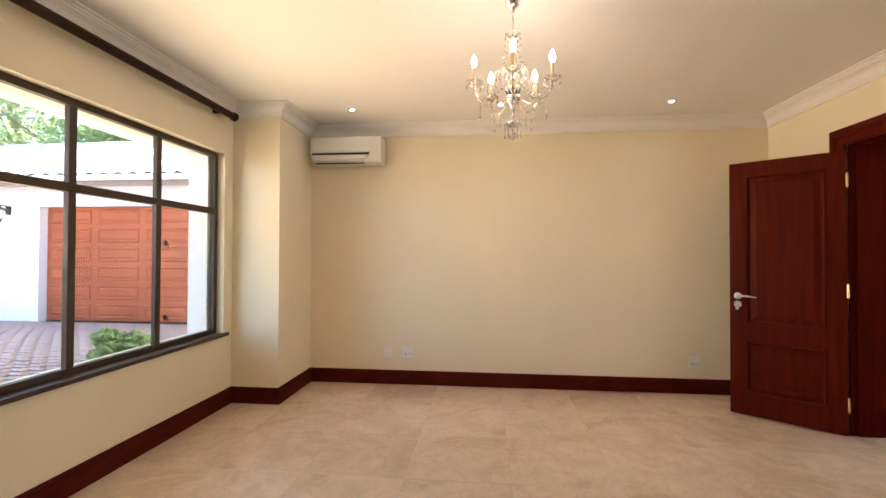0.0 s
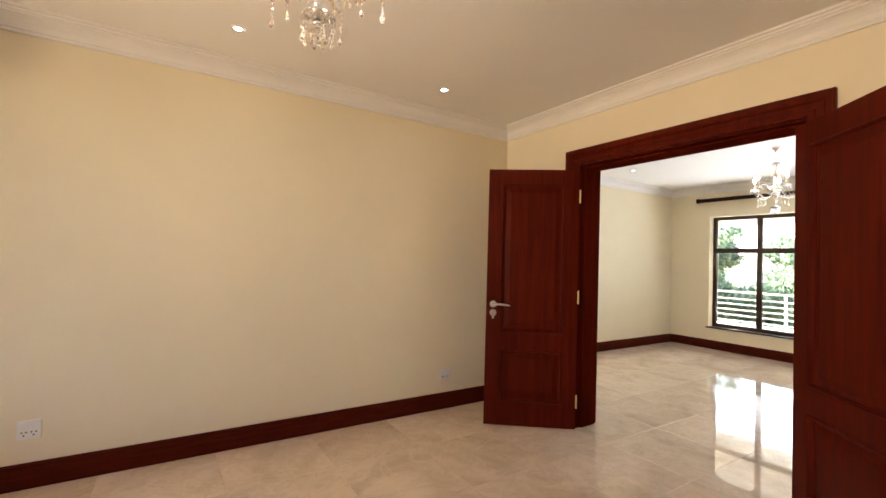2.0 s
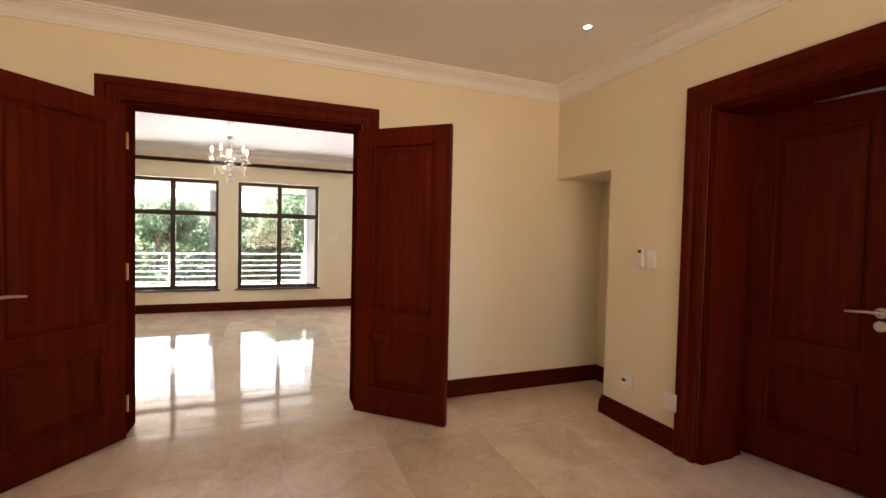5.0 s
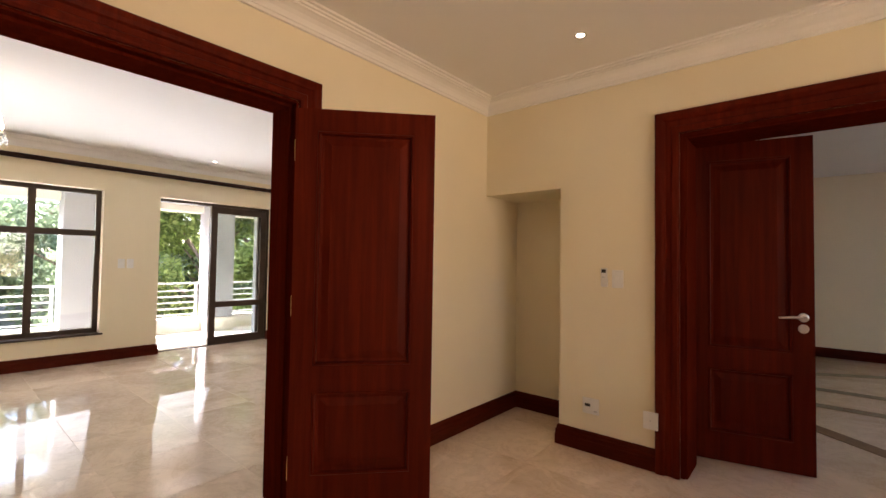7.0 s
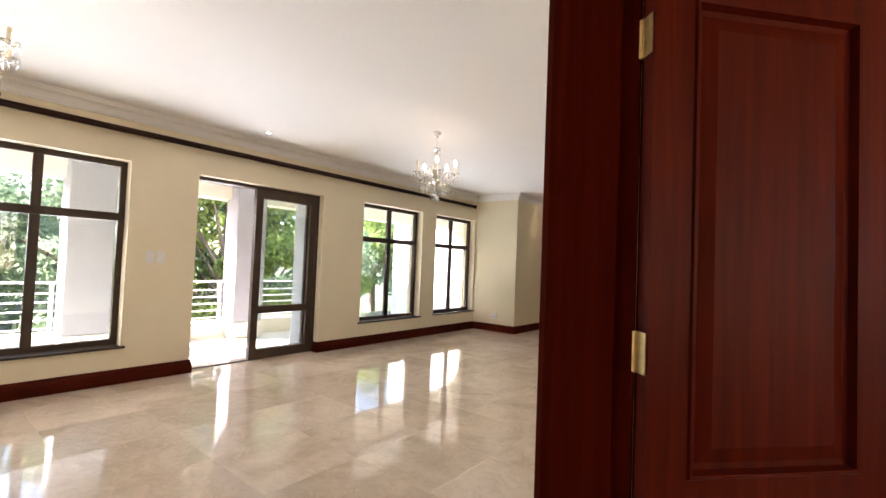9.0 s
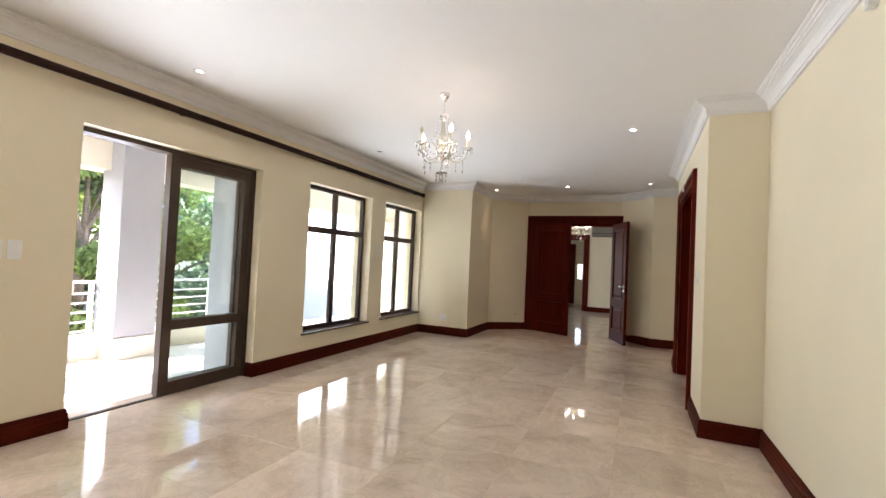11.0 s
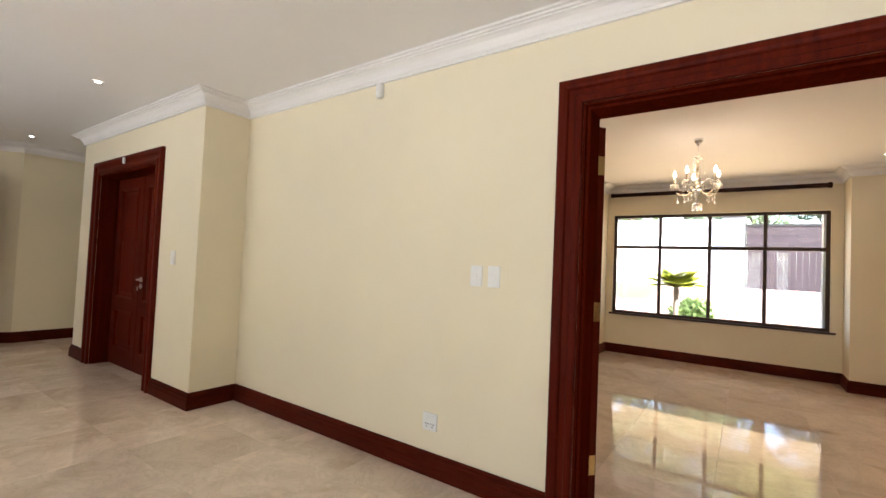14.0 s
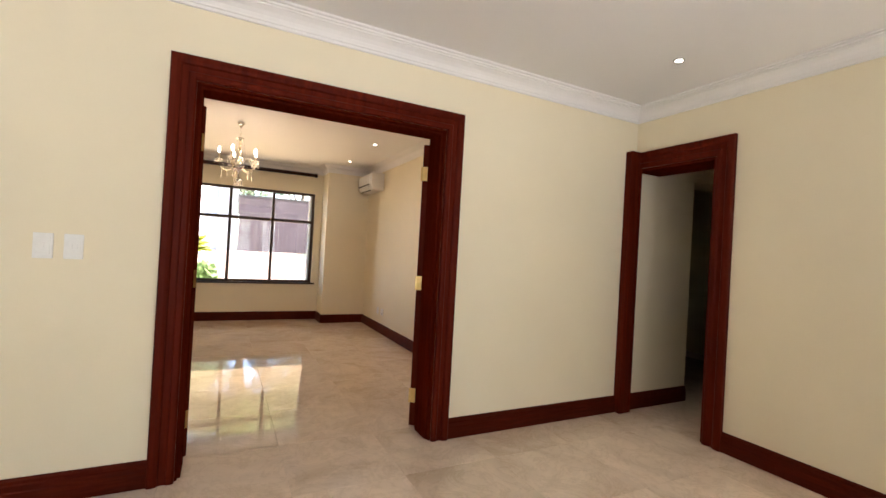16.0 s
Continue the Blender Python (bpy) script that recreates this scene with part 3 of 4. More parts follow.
# ---- windows ----
def window_frame(ob, x0, x1, y0, y1, z0, z1, member, cols, transom, bar=0.55):
    """Dark aluminium frame with mullions, a transom bar and a pane in each light."""
    fr = bmesh.new()
    wall_cells(fr, "y", x0, x1, y0, y1, z0, z1, [(y0 + member, y1 - member, z0 + member, z1 - member)])
    part("outer_frame", fr, BRONZE, ob)
    ys = [y0 + member * 0.5 + (y1 - y0 - member) * i / cols for i in range(cols + 1)]
    for y in ys[1:-1]:
        part("mullion", boxed(x0 + 0.002, x1 - 0.002, y - member * bar, y + member * bar, z0 + member, z1 - member, bevel=0.003), BRONZE, ob)
    part("transom", boxed(x0 - 0.003, x1 + 0.003, y0 + member, y1 - member, transom - member * (bar + 0.05), transom + member * (bar + 0.05), bevel=0.003), BRONZE, ob)
    xm = (x0 + x1) / 2
    for i in range(cols):
        for lo, hi in ((z0 + member, transom - member * (bar + 0.05)), (transom + member * (bar + 0.05), z1 - member)):
            p = part("pane", boxed(xm - 0.002, xm + 0.002, ys[i] + member * 0.5, ys[i + 1] - member * 0.5, lo, hi), GLASS, ob)
            p.visible_shadow = False


def casement_handle(ob, x, y, z, side):
    bm = bmesh.new()
    box(bm, x - 0.004, x + 0.008, y - 0.006, y + 0.006, z - 0.02, z + 0.02, 0.002)
    tube(bm, [(x + side * 0.007, y, z + 0.006), (x + side * 0.018, y, z + 0.005), (x + side * 0.021, y + 0.003, z - 0.014), (x + side * 0.018, y + 0.005, z - 0.042)], [0.004, 0.004, 0.0035, 0.003], 8)
    part("handle", bm, IRON, ob, "black casement handle")


win_a = tagged(empty("window_1"), "wide dark bronze aluminium window with eight panes", "window", kind="structure")
window_frame(win_a, -1.29, -1.252, *WIN_A, 0.040, 4, 1.62)
for z in (1.34, 0.82):
    casement_handle(win_a, -1.250, 3.79, z, 1)
structure("window_reveal_a", boxed(-1.466, -1.301, WIN_A[1] - 0.06, WIN_A[1] - 0.002, WIN_A[2] + 0.002, WIN_A[3] - 0.002), RENDER_W, "white plastered outer window reveal", "window reveal")
structure("window_sill_a", boxed(-1.245, -1.165, WIN_A[0] - 0.03, WIN_A[1] + 0.05, WIN_A[2] - 0.022, WIN_A[2] + 0.004, bevel=0.004), BRONZE, "dark painted window sill", "window sill")
for i, (y0, y1, z0, z1) in enumerate(EAST):
    if i == 2:
        continue
    w = tagged(empty("window_%d" % (i + 2)), "dark bronze aluminium window with four panes", "window", "east windows", kind="structure")
    window_frame(w, 8.165, 8.215, y0, y1, z0, z1, 0.050, 2, 1.535, 0.68)
    ym = (y0 + y1) / 2
    for z in (1.25, 0.55):
        casement_handle(w, 8.162, ym - 0.02, z, -1)
    structure("window_sill_%d" % (i + 2), boxed(BX1 - 0.025, 8.165, y0 - 0.03, y1 + 0.03, z0 - 0.018, z0 + 0.003, bevel=0.003), BRONZE, "dark painted window sill", "window sill")

# sliding terrace door: both leaves stand in the south half
y0, y1, z0, z1 = EAST[2]
sd = tagged(empty("door_terrace"), "open dark bronze aluminium glass sliding door to terrace", "door", kind="structure")
fr = bmesh.new()
box(fr, 8.14, 8.26, y0, y0 + 0.035, 0.003, z1)
box(fr, 8.14, 8.26, y1 - 0.012, y1, 0.003, z1)
box(fr, 8.14, 8.26, y0 + 0.035, y1 - 0.012, z1 - 0.035, z1)
box(fr, 8.16, 8.20, y0 + 0.035, y1 - 0.012, 0.002, 0.008)
part("outer_frame", fr, BRONZE, sd)
for x0, ya, yb in ((8.150, y0 + 0.038, 1.440), (8.205, y0 + 0.050, 1.420)):
    bm = bmesh.new()
    wall_cells(bm, "y", x0, x0 + 0.045, ya, yb, 0.014, z1 - 0.037, [(ya + 0.085, yb - 0.085, 0.115, 0.545), (ya + 0.085, yb - 0.085, 0.625, z1 - 0.13)])
    lf = part("sliding_leaf", bm, BRONZE, sd)
    for lo, hi in ((0.115, 0.545), (0.625, z1 - 0.13)):
        p = part("pane", boxed(x0 + 0.020, x0 + 0.025, ya + 0.085, yb - 0.085, lo, hi), GLASS, lf)
        p.visible_shadow = False


# ---- curtain rods ----
def curtain_rod(x, y0, y1, z, wallx):
    rod = empty("curtain_rod", (x, (y0 + y1) / 2, z))
    def local(bm):
        bmesh.ops.translate(bm, verts=bm.verts, vec=(-x, -(y0 + y1) / 2, -z))
        return bm
    part("pole", local(tube(bmesh.new(), [(x, y0, z), (x, y1, z)], 0.028, 16)), ROD, rod, smooth=False)
    for y, s in ((y0, -1), (y1, 1)):
        cap = tube(bmesh.new(), [(x, y - s * 0.002, z), (x, y + s * 0.01, z), (x, y + s * 0.03, z), (x, y + s * 0.04, z)], [0.031, 0.036, 0.036, 0.027], 16)
        part("end_cap", local(cap), ROD, rod)
    n = max(2, round((y1 - y0) / 2.2) + 1)
    for i in range(n):
        y = y0 + 0.12 + (y1 - y0 - 0.24) * i / (n - 1)
        bm = bmesh.new()
        lo, hi = sorted((x, wallx))
        box(bm, lo, hi, y - 0.012, y + 0.012, z - 0.012, z + 0.030)
        part("bracket", local(bm), ROD, rod)
    return tagged(rod, "long dark wooden curtain rod on short wall brackets", "curtain rod", "curtain rods")


curtain_rod(-1.10, 1.84, 4.34, 2.40, BAY_X)
curtain_rod(7.96, -2.73, 5.64, 2.318, BX1)


# ---- outside ----
def ground_height(x, y):
    if x > 8.3:
        return -1.3 * min(1, max(0, (x - 10.4) / 1.5)) - 0.15
    k = min(1, max(0, (8.2 - y) / 2.5))
    return -0.14 + 0.115 * k * min(9.0, max(0, -x - 4.2))


xs = [-400, -150, -60, -30, -20] + [-16 + 0.8 * i for i in range(18)] + [-1.45, 0, 4, 8.32, 10.4, 11.2, 11.9, 14, 20, 35, 60, 150, 400]
ys = [-400, -150, -60, -30, -20, -12, -8, -4, -2, 0, 2, 4, 5, 6, 7, 8.2, 9.2, 12, 16, 25, 40, 80, 150, 400]
bm = bmesh.new()
grid = [[bm.verts.new((x, y, ground_height(x, y) - 0.05)) for y in ys] for x in xs]
for i in range(len(xs) - 1):
    for j in range(len(ys) - 1):
        bm.faces.new((grid[i][j], grid[i + 1][j], grid[i + 1][j + 1], grid[i][j + 1]))
structure("ground", bm, SOIL, "dry garden soil and lawn around the house", "ground")
structure("outer_roof", boxed(-1.9, 8.6, -12.0, 9.6, CEIL + 0.21, CEIL + 0.5), RENDER_W, "pale flat roof edge of the house", "roof")

# terrace
structure("terrace_floor", boxed(8.335, 10.75, -7.5, 7.5, -0.45, -0.10), TERRACE_T, "pale sunlit tiled terrace floor", "terrace")
structure("terrace_ceiling", boxed(8.60, 10.75, -12.0, 7.5, 2.70, 2.85), RENDER_W, "white painted terrace ceiling", "ceiling")
structure("terrace_beam", boxed(10.34, 10.70, -7.5, 7.5, 2.12, 2.70), RENDER_C, "cream plastered terrace edge beam", "beam")
structure("terrace_upstand", boxed(10.36, 10.66, -1.9, 7.5, -0.10, 0.15), RENDER_C, "low cream plastered terrace upstand", "parapet")


def terrace_column(y):
    bm = boxed(10.10, 10.50, y - 0.24, y + 0.24, 0.152, 2.70, bevel=0.012)
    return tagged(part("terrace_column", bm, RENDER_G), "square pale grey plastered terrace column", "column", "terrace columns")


COLS = (6.9, 2.54, 0.47)
for y in COLS:
    terrace_column(y)
    structure("column_plinth", boxed(10.08, 10.355, y - 0.25, y + 0.25, -0.10, 0.15, bevel=0.008), RENDER_C, "low cream plastered plinth under a terrace column", "plinth")


def railing(y0, y1):
    x = 10.50
    r = empty("railing", (x, (y0 + y1) / 2, 0.15))
    mid = (y0 + y1) / 2
    n = max(1, round((y1 - y0) / 1.3))
    for i in range(n + 1):
        y = y0 + 0.04 + (y1 - y0 - 0.08) * i / n - mid
        part("post", boxed(-0.02, 0.02, y - 0.02, y + 0.02, 0.0, 0.62, bevel=0.003), RAIL, r)
    part("top_rail", boxed(-0.03, 0.03, y0 - mid, y1 - mid, 0.62, 0.65, bevel=0.006), RAIL, r)
    for z in (0.06, 0.17, 0.28, 0.39, 0.50):
        part("bar", tube(bmesh.new(), [(0, y0 - mid, z), (0, y1 - mid, z)], 0.011, 8), RAIL, r)
    return tagged(r, "white painted steel railing with horizontal bars", "railing", "terrace railings")


for a, b in zip(COLS[1:], COLS):
    railing(a + 0.24, b - 0.24)
railing(-1.85, 0.23)
structure("terrace_end_pier", boxed(10.24, 10.70, -5.99, -5.62, -0.098, 2.118, bevel=0.01), RENDER_C, "cream plastered pier at the end of the terrace", "pier")
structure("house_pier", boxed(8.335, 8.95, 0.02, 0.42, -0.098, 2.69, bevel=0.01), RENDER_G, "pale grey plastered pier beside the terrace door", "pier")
structure("garden_wall", boxed(19.8, 20.0, -5.0, 16.0, -1.5, -0.25, bevel=0.02), RENDER_G, "low grey plastered garden wall", "wall")
structure("wing_wall", boxed(9.02, 13.4, -6.5, -6.0, -1.5, 6.4), RENDER_W, "white plastered wing of the house", "wall")


def mesh_from(name, verts, faces, material):
    me = bpy.data.meshes.new(name)
    me.from_pydata(verts, [], faces)
    me.materials.append(material)
    return me


def crown_mesh(name, clumps, per, size, material, rng):
    verts, faces = [], []
    for cx, cy, cz, rx, ry, rz in clumps:
        d = rng.normal(size=(per, 3))
        d /= np.linalg.norm(d, axis=1)[:, None]
        r = rng.uniform(0.45, 1.0, per) ** 0.6
        c = np.stack([cx + d[:, 0] * r * rx, cy + d[:, 1] * r * ry, cz + d[:, 2] * r * rz], 1)
        u = rng.normal(size=(per, 3))
        u /= np.linalg.norm(u, axis=1)[:, None]
        w = np.cross(u, rng.normal(size=(per, 3)))
        w /= np.linalg.norm(w, axis=1)[:, None]
        s = size * rng.uniform(0.6, 1.4, per)[:, None]
        k = len(verts)
        quad = np.stack([c - u * s, c + w * s * 0.45, c + u * s, c - w * s * 0.45], 1).reshape(-1, 3)
        verts.extend(map(tuple, quad))
        faces.extend((k + 4 * i, k + 4 * i + 1, k + 4 * i + 2, k + 4 * i + 3) for i in range(per))
    return mesh_from(name, verts, faces, material)


def tree(at, height, spread, seed, material, label, leaf=0.085, per=1150, clumps=14, low=0.35):
    rng = np.random.default_rng(seed)
    t = empty("tree", at)
    bm = bmesh.new()
    top = height * 0.62
    lean = rng.uniform(-0.3, 0.3, 2)
    tube(bm, [(0, 0, -0.2), (lean[0] * 0.3, lean[1] * 0.3, top * 0.4), (lean[0], lean[1], top * 0.8), (lean[0] * 1.2, lean[1] * 1.1, top * 1.25)], [0.028 * height, 0.021 * height, 0.014 * height, 0.005 * height], 9)
    cl = []
    for i in range(clumps):
        a = 2 * math.pi * (i * 0.381 + rng.uniform(0, 0.1))
        rr = spread * rng.uniform(0.25, 0.85)
        z = height * rng.uniform(low, 0.92)
        rr *= 1.15 - 0.6 * max(0, z / height - 0.55) / 0.45
        p = (math.cos(a) * rr, math.sin(a) * rr, z)
        s = spread * rng.uniform(0.28, 0.46)
        cl.append((*p, s, s, s * rng.uniform(0.55, 0.8)))
        z0 = max(0.25 * height, z - 0.22 * height)
        tube(bm, [(lean[0] * 0.6, lean[1] * 0.6, z0 * 0.85), (p[0] * 0.5, p[1] * 0.5, (z0 + z) / 2), p], [0.010 * height, 0.006 * height, 0.002 * height], 5)
    part("trunk", bm, BARK, t)
    ob = new("crown", crown_mesh("crown", cl, per, leaf, material, rng))
    ob.parent = t
    return tagged(t, label, "tree", "garden trees")


for at, h, s, m, k in (((15.5, 1.0, -1.4), 6.0, 2.4, LEAVES, 1), ((16.5, -3.4, -1.4), 6.6, 2.8, LEAVES, 2), ((18.0, 7.2, -1.4), 3.7, 2.2, LEAVES, 3),
                       ((17.0, 10.9, -1.4), 4.4, 2.4, LEAVES, 4), ((21.0, 2.6, -1.4), 4.4, 2.8, LEAVES, 5), ((19.0, -8.6, -1.4), 6.5, 2.8, LEAVES_Y, 6), ((22.0, 14.5, -1.4), 5.6, 3.2, LEAVES, 7), ((21.0, -12.0, -1.4), 8.0, 4.0, LEAVES, 8),
                       ((16.0, 3.9, -1.4), 3.3, 1.2, LEAVES, 9), ((24, 8.0, -1.4), 3.9, 3.0, LEAVES, 10), ((14.6, 13.2, -1.4), 5.0, 2.4, LEAVES, 21), ((14.9, -1.2, -1.4), 5.6, 2.3, LEAVES_Y, 24)):
    tree(at, h, s, k, m, "leafy green garden tree beyond the terrace railing", low=0.16, clumps=18)
for at, h, s, m, k in (((-13.2, 15.8, -0.2), 10.0, 4.0, LEAVES_Y, 18), ((-9.4, 16.2, -0.2), 9.2, 3.8, LEAVES_Y, 11), ((-6.6, 17.5, -0.2), 7.4, 3.4, LEAVES, 12), ((-17.0, 15.6, 0.2), 10.5, 4.2, LEAVES, 13), ((-3.0, 18.0, -0.2), 7.0, 3.0, LEAVES, 14), ((-12.2, 17.0, -0.2), 7.0, 3.4, LEAVES, 19), ((-15.6, 17.4, -0.2), 8.2, 3.6, LEAVES, 20), ((-17.0, 6.5, 0.9), 7.5, 3.0, LEAVES, 15), ((-16.8, 1.4, 0.9), 9.0, 3.2, LEAVES, 17), ((-17.4, 4.2, 0.9), 10.0, 3.4, LEAVES_Y, 22), ((-17.0, -1.2, 0.9), 9.5, 3.2, LEAVES, 23), ((-18.0, -3.0, 0.9), 7.5, 3.0, LEAVES_Y, 16)):
    tree(at, h, s, k, m, "tall leafy green tree behind the garage and gate", low=0.3)
palm = empty("palm_tree", (17.0, 5.25, -1.4))
part("trunk", tube(bmesh.new(), [(0, 0, -0.1), (0.03, 0.0, 1.5), (0.0, 0.04, 4.0), (0.05, 0, 9.0)], [0.19, 0.16, 0.15, 0.13], 12), BARK, palm)
rng = np.random.default_rng(40)
for i in range(12):
    a = 2 * math.pi * i / 12
    bm = bmesh.new()
    pts = [(0.05 + math.cos(a) * r, math.sin(a) * r, 9.0 + 0.9 * r - 0.42 * r * r) for r in (0, 0.5, 1.0, 1.6, 2.2)]
    tube(bm, pts, [0.03, 0.025, 0.02, 0.012, 0.005], 5)
    for p, q in zip(pts, pts[1:]):
        for s in (-1, 1):
            for f in (0.0, 0.33, 0.66):
                b0 = Vector(p).lerp(Vector(q), f)
                tip = b0 + Vector((-math.sin(a) * s * 0.5, math.cos(a) * s * 0.5, -0.25)) + Vector((math.cos(a), math.sin(a), 0)) * 0.2
                bm.faces.new([bm.verts.new(v) for v in (b0, b0 + Vector((math.cos(a), math.sin(a), 0)) * 0.06, tip)])
    part("frond", bm, LEAVES, palm)
tagged(palm, "tall palm with a straight grey-brown trunk", "palm tree")


# garage across the driveway
garage = empty("garage", (-6.0, 9.12, -0.15))
GX0, GX1, GTOP = -8.25, -3.91, 2.24
def off(bm, v):
    bmesh.ops.translate(bm, verts=bm.verts, vec=v)
    return bm
GO = (6.0, -9.12, 0.15)
part("front_wall", off(wall_cells(bmesh.new(), "x", 9.12, 9.42, -12.5, -1.8, -0.15, 2.75, [(GX0, GX1, -0.15, GTOP), (-11.2, -10.1, 0.9, 2.0)]), GO), RENDER_W, garage)
part("rear_wall", off(boxed(-12.5, -1.8, 14.2, 14.5, -0.15, 2.75), GO), RENDER_W, garage)
for x in (-12.5, -2.1):
    part("side_wall", off(boxed(x, x + 0.3, 9.42, 14.2, -0.15, 2.75), GO), RENDER_W, garage)
part("fascia", off(boxed(-12.9, -1.4, 8.60, 8.64, 2.56, 2.76), GO), FASCIA, garage)
part("soffit", off(boxed(-12.9, -1.4, 8.64, 9.12, 2.66, 2.70), GO), RENDER_W, garage)
part("gutter", off(tube(bmesh.new(), [(-12.9, 8.55, 2.72), (-1.4, 8.55, 2.72)], 0.06, 10), GO), RENDER_W, garage)
verts, faces = [], []
nx = 260
prof = []
for c in range(13):                         # courses lap over one another
    y, z = 8.50 + c * 0.30, 2.76 + c * 0.13
    prof += [(y, z + 0.03), (y + 0.30, z + 0.135)]
for y, z in prof:
    for i in range(nx + 1):
        x = -12.95 + 11.6 * i / nx
        verts.append((x + 6.0, y - 9.12, z + 0.15 + 0.022 * math.sin(x * 2 * math.pi / 0.30)))
w = nx + 1
for r in range(len(prof) - 1):
    faces += [(r * w + i, r * w + i + 1, (r + 1) * w + i + 1, (r + 1) * w + i) for i in range(nx)]
ro = new("roof", mesh_from("roof", verts, faces, ROOF_TILE))
ro.parent = garage
part("rear_roof", off(box(bmesh.new(), -12.95, -1.35, 12.2, 14.9, 2.7, 4.3), GO), ROOF_TILE, garage)
gd = part("garage_door", off(boxed(GX0, GX1, 9.30, 9.35, -0.13, GTOP), GO), MERANTI, garage, "orange-brown panelled timber garage door")
rows, cols = 6, 4
for r in range(rows):
    for c in range(cols):
        pw, ph = (GX1 - GX0) / cols, (GTOP + 0.13) / rows
        x0, z0 = GX0 + c * pw + 0.065, -0.13 + r * ph + 0.05
        bm = bmesh.new()
        rings = []
        for ins, dep in ((0, 0.0), (0.012, 0.022), (0.03, 0.022), (0.05, 0.006), (0.09, 0.02)):
            rings.append([bm.verts.new((x, 9.299 - dep, z)) for x, z in ((x0 + ins, z0 + ins), (x0 + pw - 0.14 - ins, z0 + ins), (x0 + pw - 0.14 - ins, z0 + ph - 0.1 - ins), (x0 + ins, z0 + ph - 0.1 - ins))])
        for p, q in zip(rings, rings[1:]):
            for i in range(4):
                bm.faces.new((p[i], p[(i + 1) % 4], q[(i + 1) % 4], q[i]))
        bm.faces.new(rings[-1])
        part("panel", off(bm, GO), MERANTI, gd)
part("window_frame", off(wall_cells(bmesh.new(), "x", 9.20, 9.26, -11.2, -10.1, 0.9, 2.0, [(-11.14, -10.16, 0.96, 1.94)]), GO), BRONZE, garage)
part("window_pane", off(boxed(-11.14, -10.16, 9.225, 9.235, 0.96, 1.94), GO), GLASS, garage)
tagged(garage, "white plastered garage with tiled roof and timber door", "garage")

lan = empty("wall_lantern", (-8.95, 9.11, 2.12))
part("back_plate", boxed(-0.05, 0.05, -0.02, 0.008, -0.05, 0.13, bevel=0.006), IRON, lan)
part("arm", tube(bmesh.new(), [(0, -0.01, 0.08), (0, -0.08, 0.14), (0, -0.15, 0.13), (0, -0.16, 0.09)], 0.012, 8), IRON, lan)
part("glass_body", lathe(bmesh.new(), [(0.035, -0.16), (0.06, -0.12), (0.085, 0.04), (0.08, 0.045)], 8, (0, -0.16, 0)), AMBER, lan)
part("cap", lathe(bmesh.new(), [(0.10, 0.045), (0.06, 0.085), (0.02, 0.10), (0.012, 0.13)], 8, (0, -0.16, 0)), IRON, lan)
part("finial", lathe(bmesh.new(), [(0.01, -0.22), (0.025, -0.19), (0.035, -0.16)], 8, (0, -0.16, 0)), IRON, lan)
tagged(lan, "black iron wall lantern with amber glass", "lantern")

# boundary wall and gate
for y0, y1 in ((-14.0, 3.42), (6.6, 8.4)):
    structure("boundary_wall", boxed(-13.2, -12.9, y0, y1, -0.3, 3.3, bevel=0.02), RENDER_W, "high white plastered boundary wall", "wall")
pillar = tagged(empty("gate_pillar", (-12.74, 3.14, -0.3)), "plastered gate pillar with a flat cap, grey with painted-in shade", "pillar")
part("shaft", boxed(-0.155, 0.19, -0.34, 0.34, 0.0, 3.66, bevel=0.015), PILLAR, pillar)
part("cap", boxed(-0.155, 0.25, -0.40, 0.40, 3.66, 3.78, bevel=0.02), PILLAR, pillar)
gate = empty("driveway_gate", (-13.05, 5.0, 0.78))
for y in (-1.53, 1.53):
    part("gate_post", boxed(-0.05, 0.05, y - 0.05, y + 0.05, 0.0, 2.4), IRON, gate)
for z in (0.08, 1.55, 2.25):
    part("rail", boxed(-0.03, 0.03, -1.48, 1.48, z, z + 0.08), IRON, gate)
for i in range(17):
    y = -1.44 + i * 0.17
    part("board", boxed(0.032, 0.055, y, y + 0.167, 0.06, 1.60, bevel=0.004), GATE_WOOD, gate)
for i in range(9):
    y = -1.28 + i * 0.32
    part("scroll", tube(bmesh.new(), [(0, y + 0.13 * math.cos(a) * (1 - 0.1 * k), 1.94 + 0.27 * math.sin(a) * (1 - 0.09 * k)) for k, a in enumerate([i2 * 0.7 for i2 in range(11)])], 0.014, 6), IRON, gate)
part("backing_panel", boxed(-0.012, 0.006, -1.47, 1.47, 1.62, 2.26), GATE_WOOD, gate)
tagged(gate, "brown timber driveway gate with iron scrollwork above", "gate")


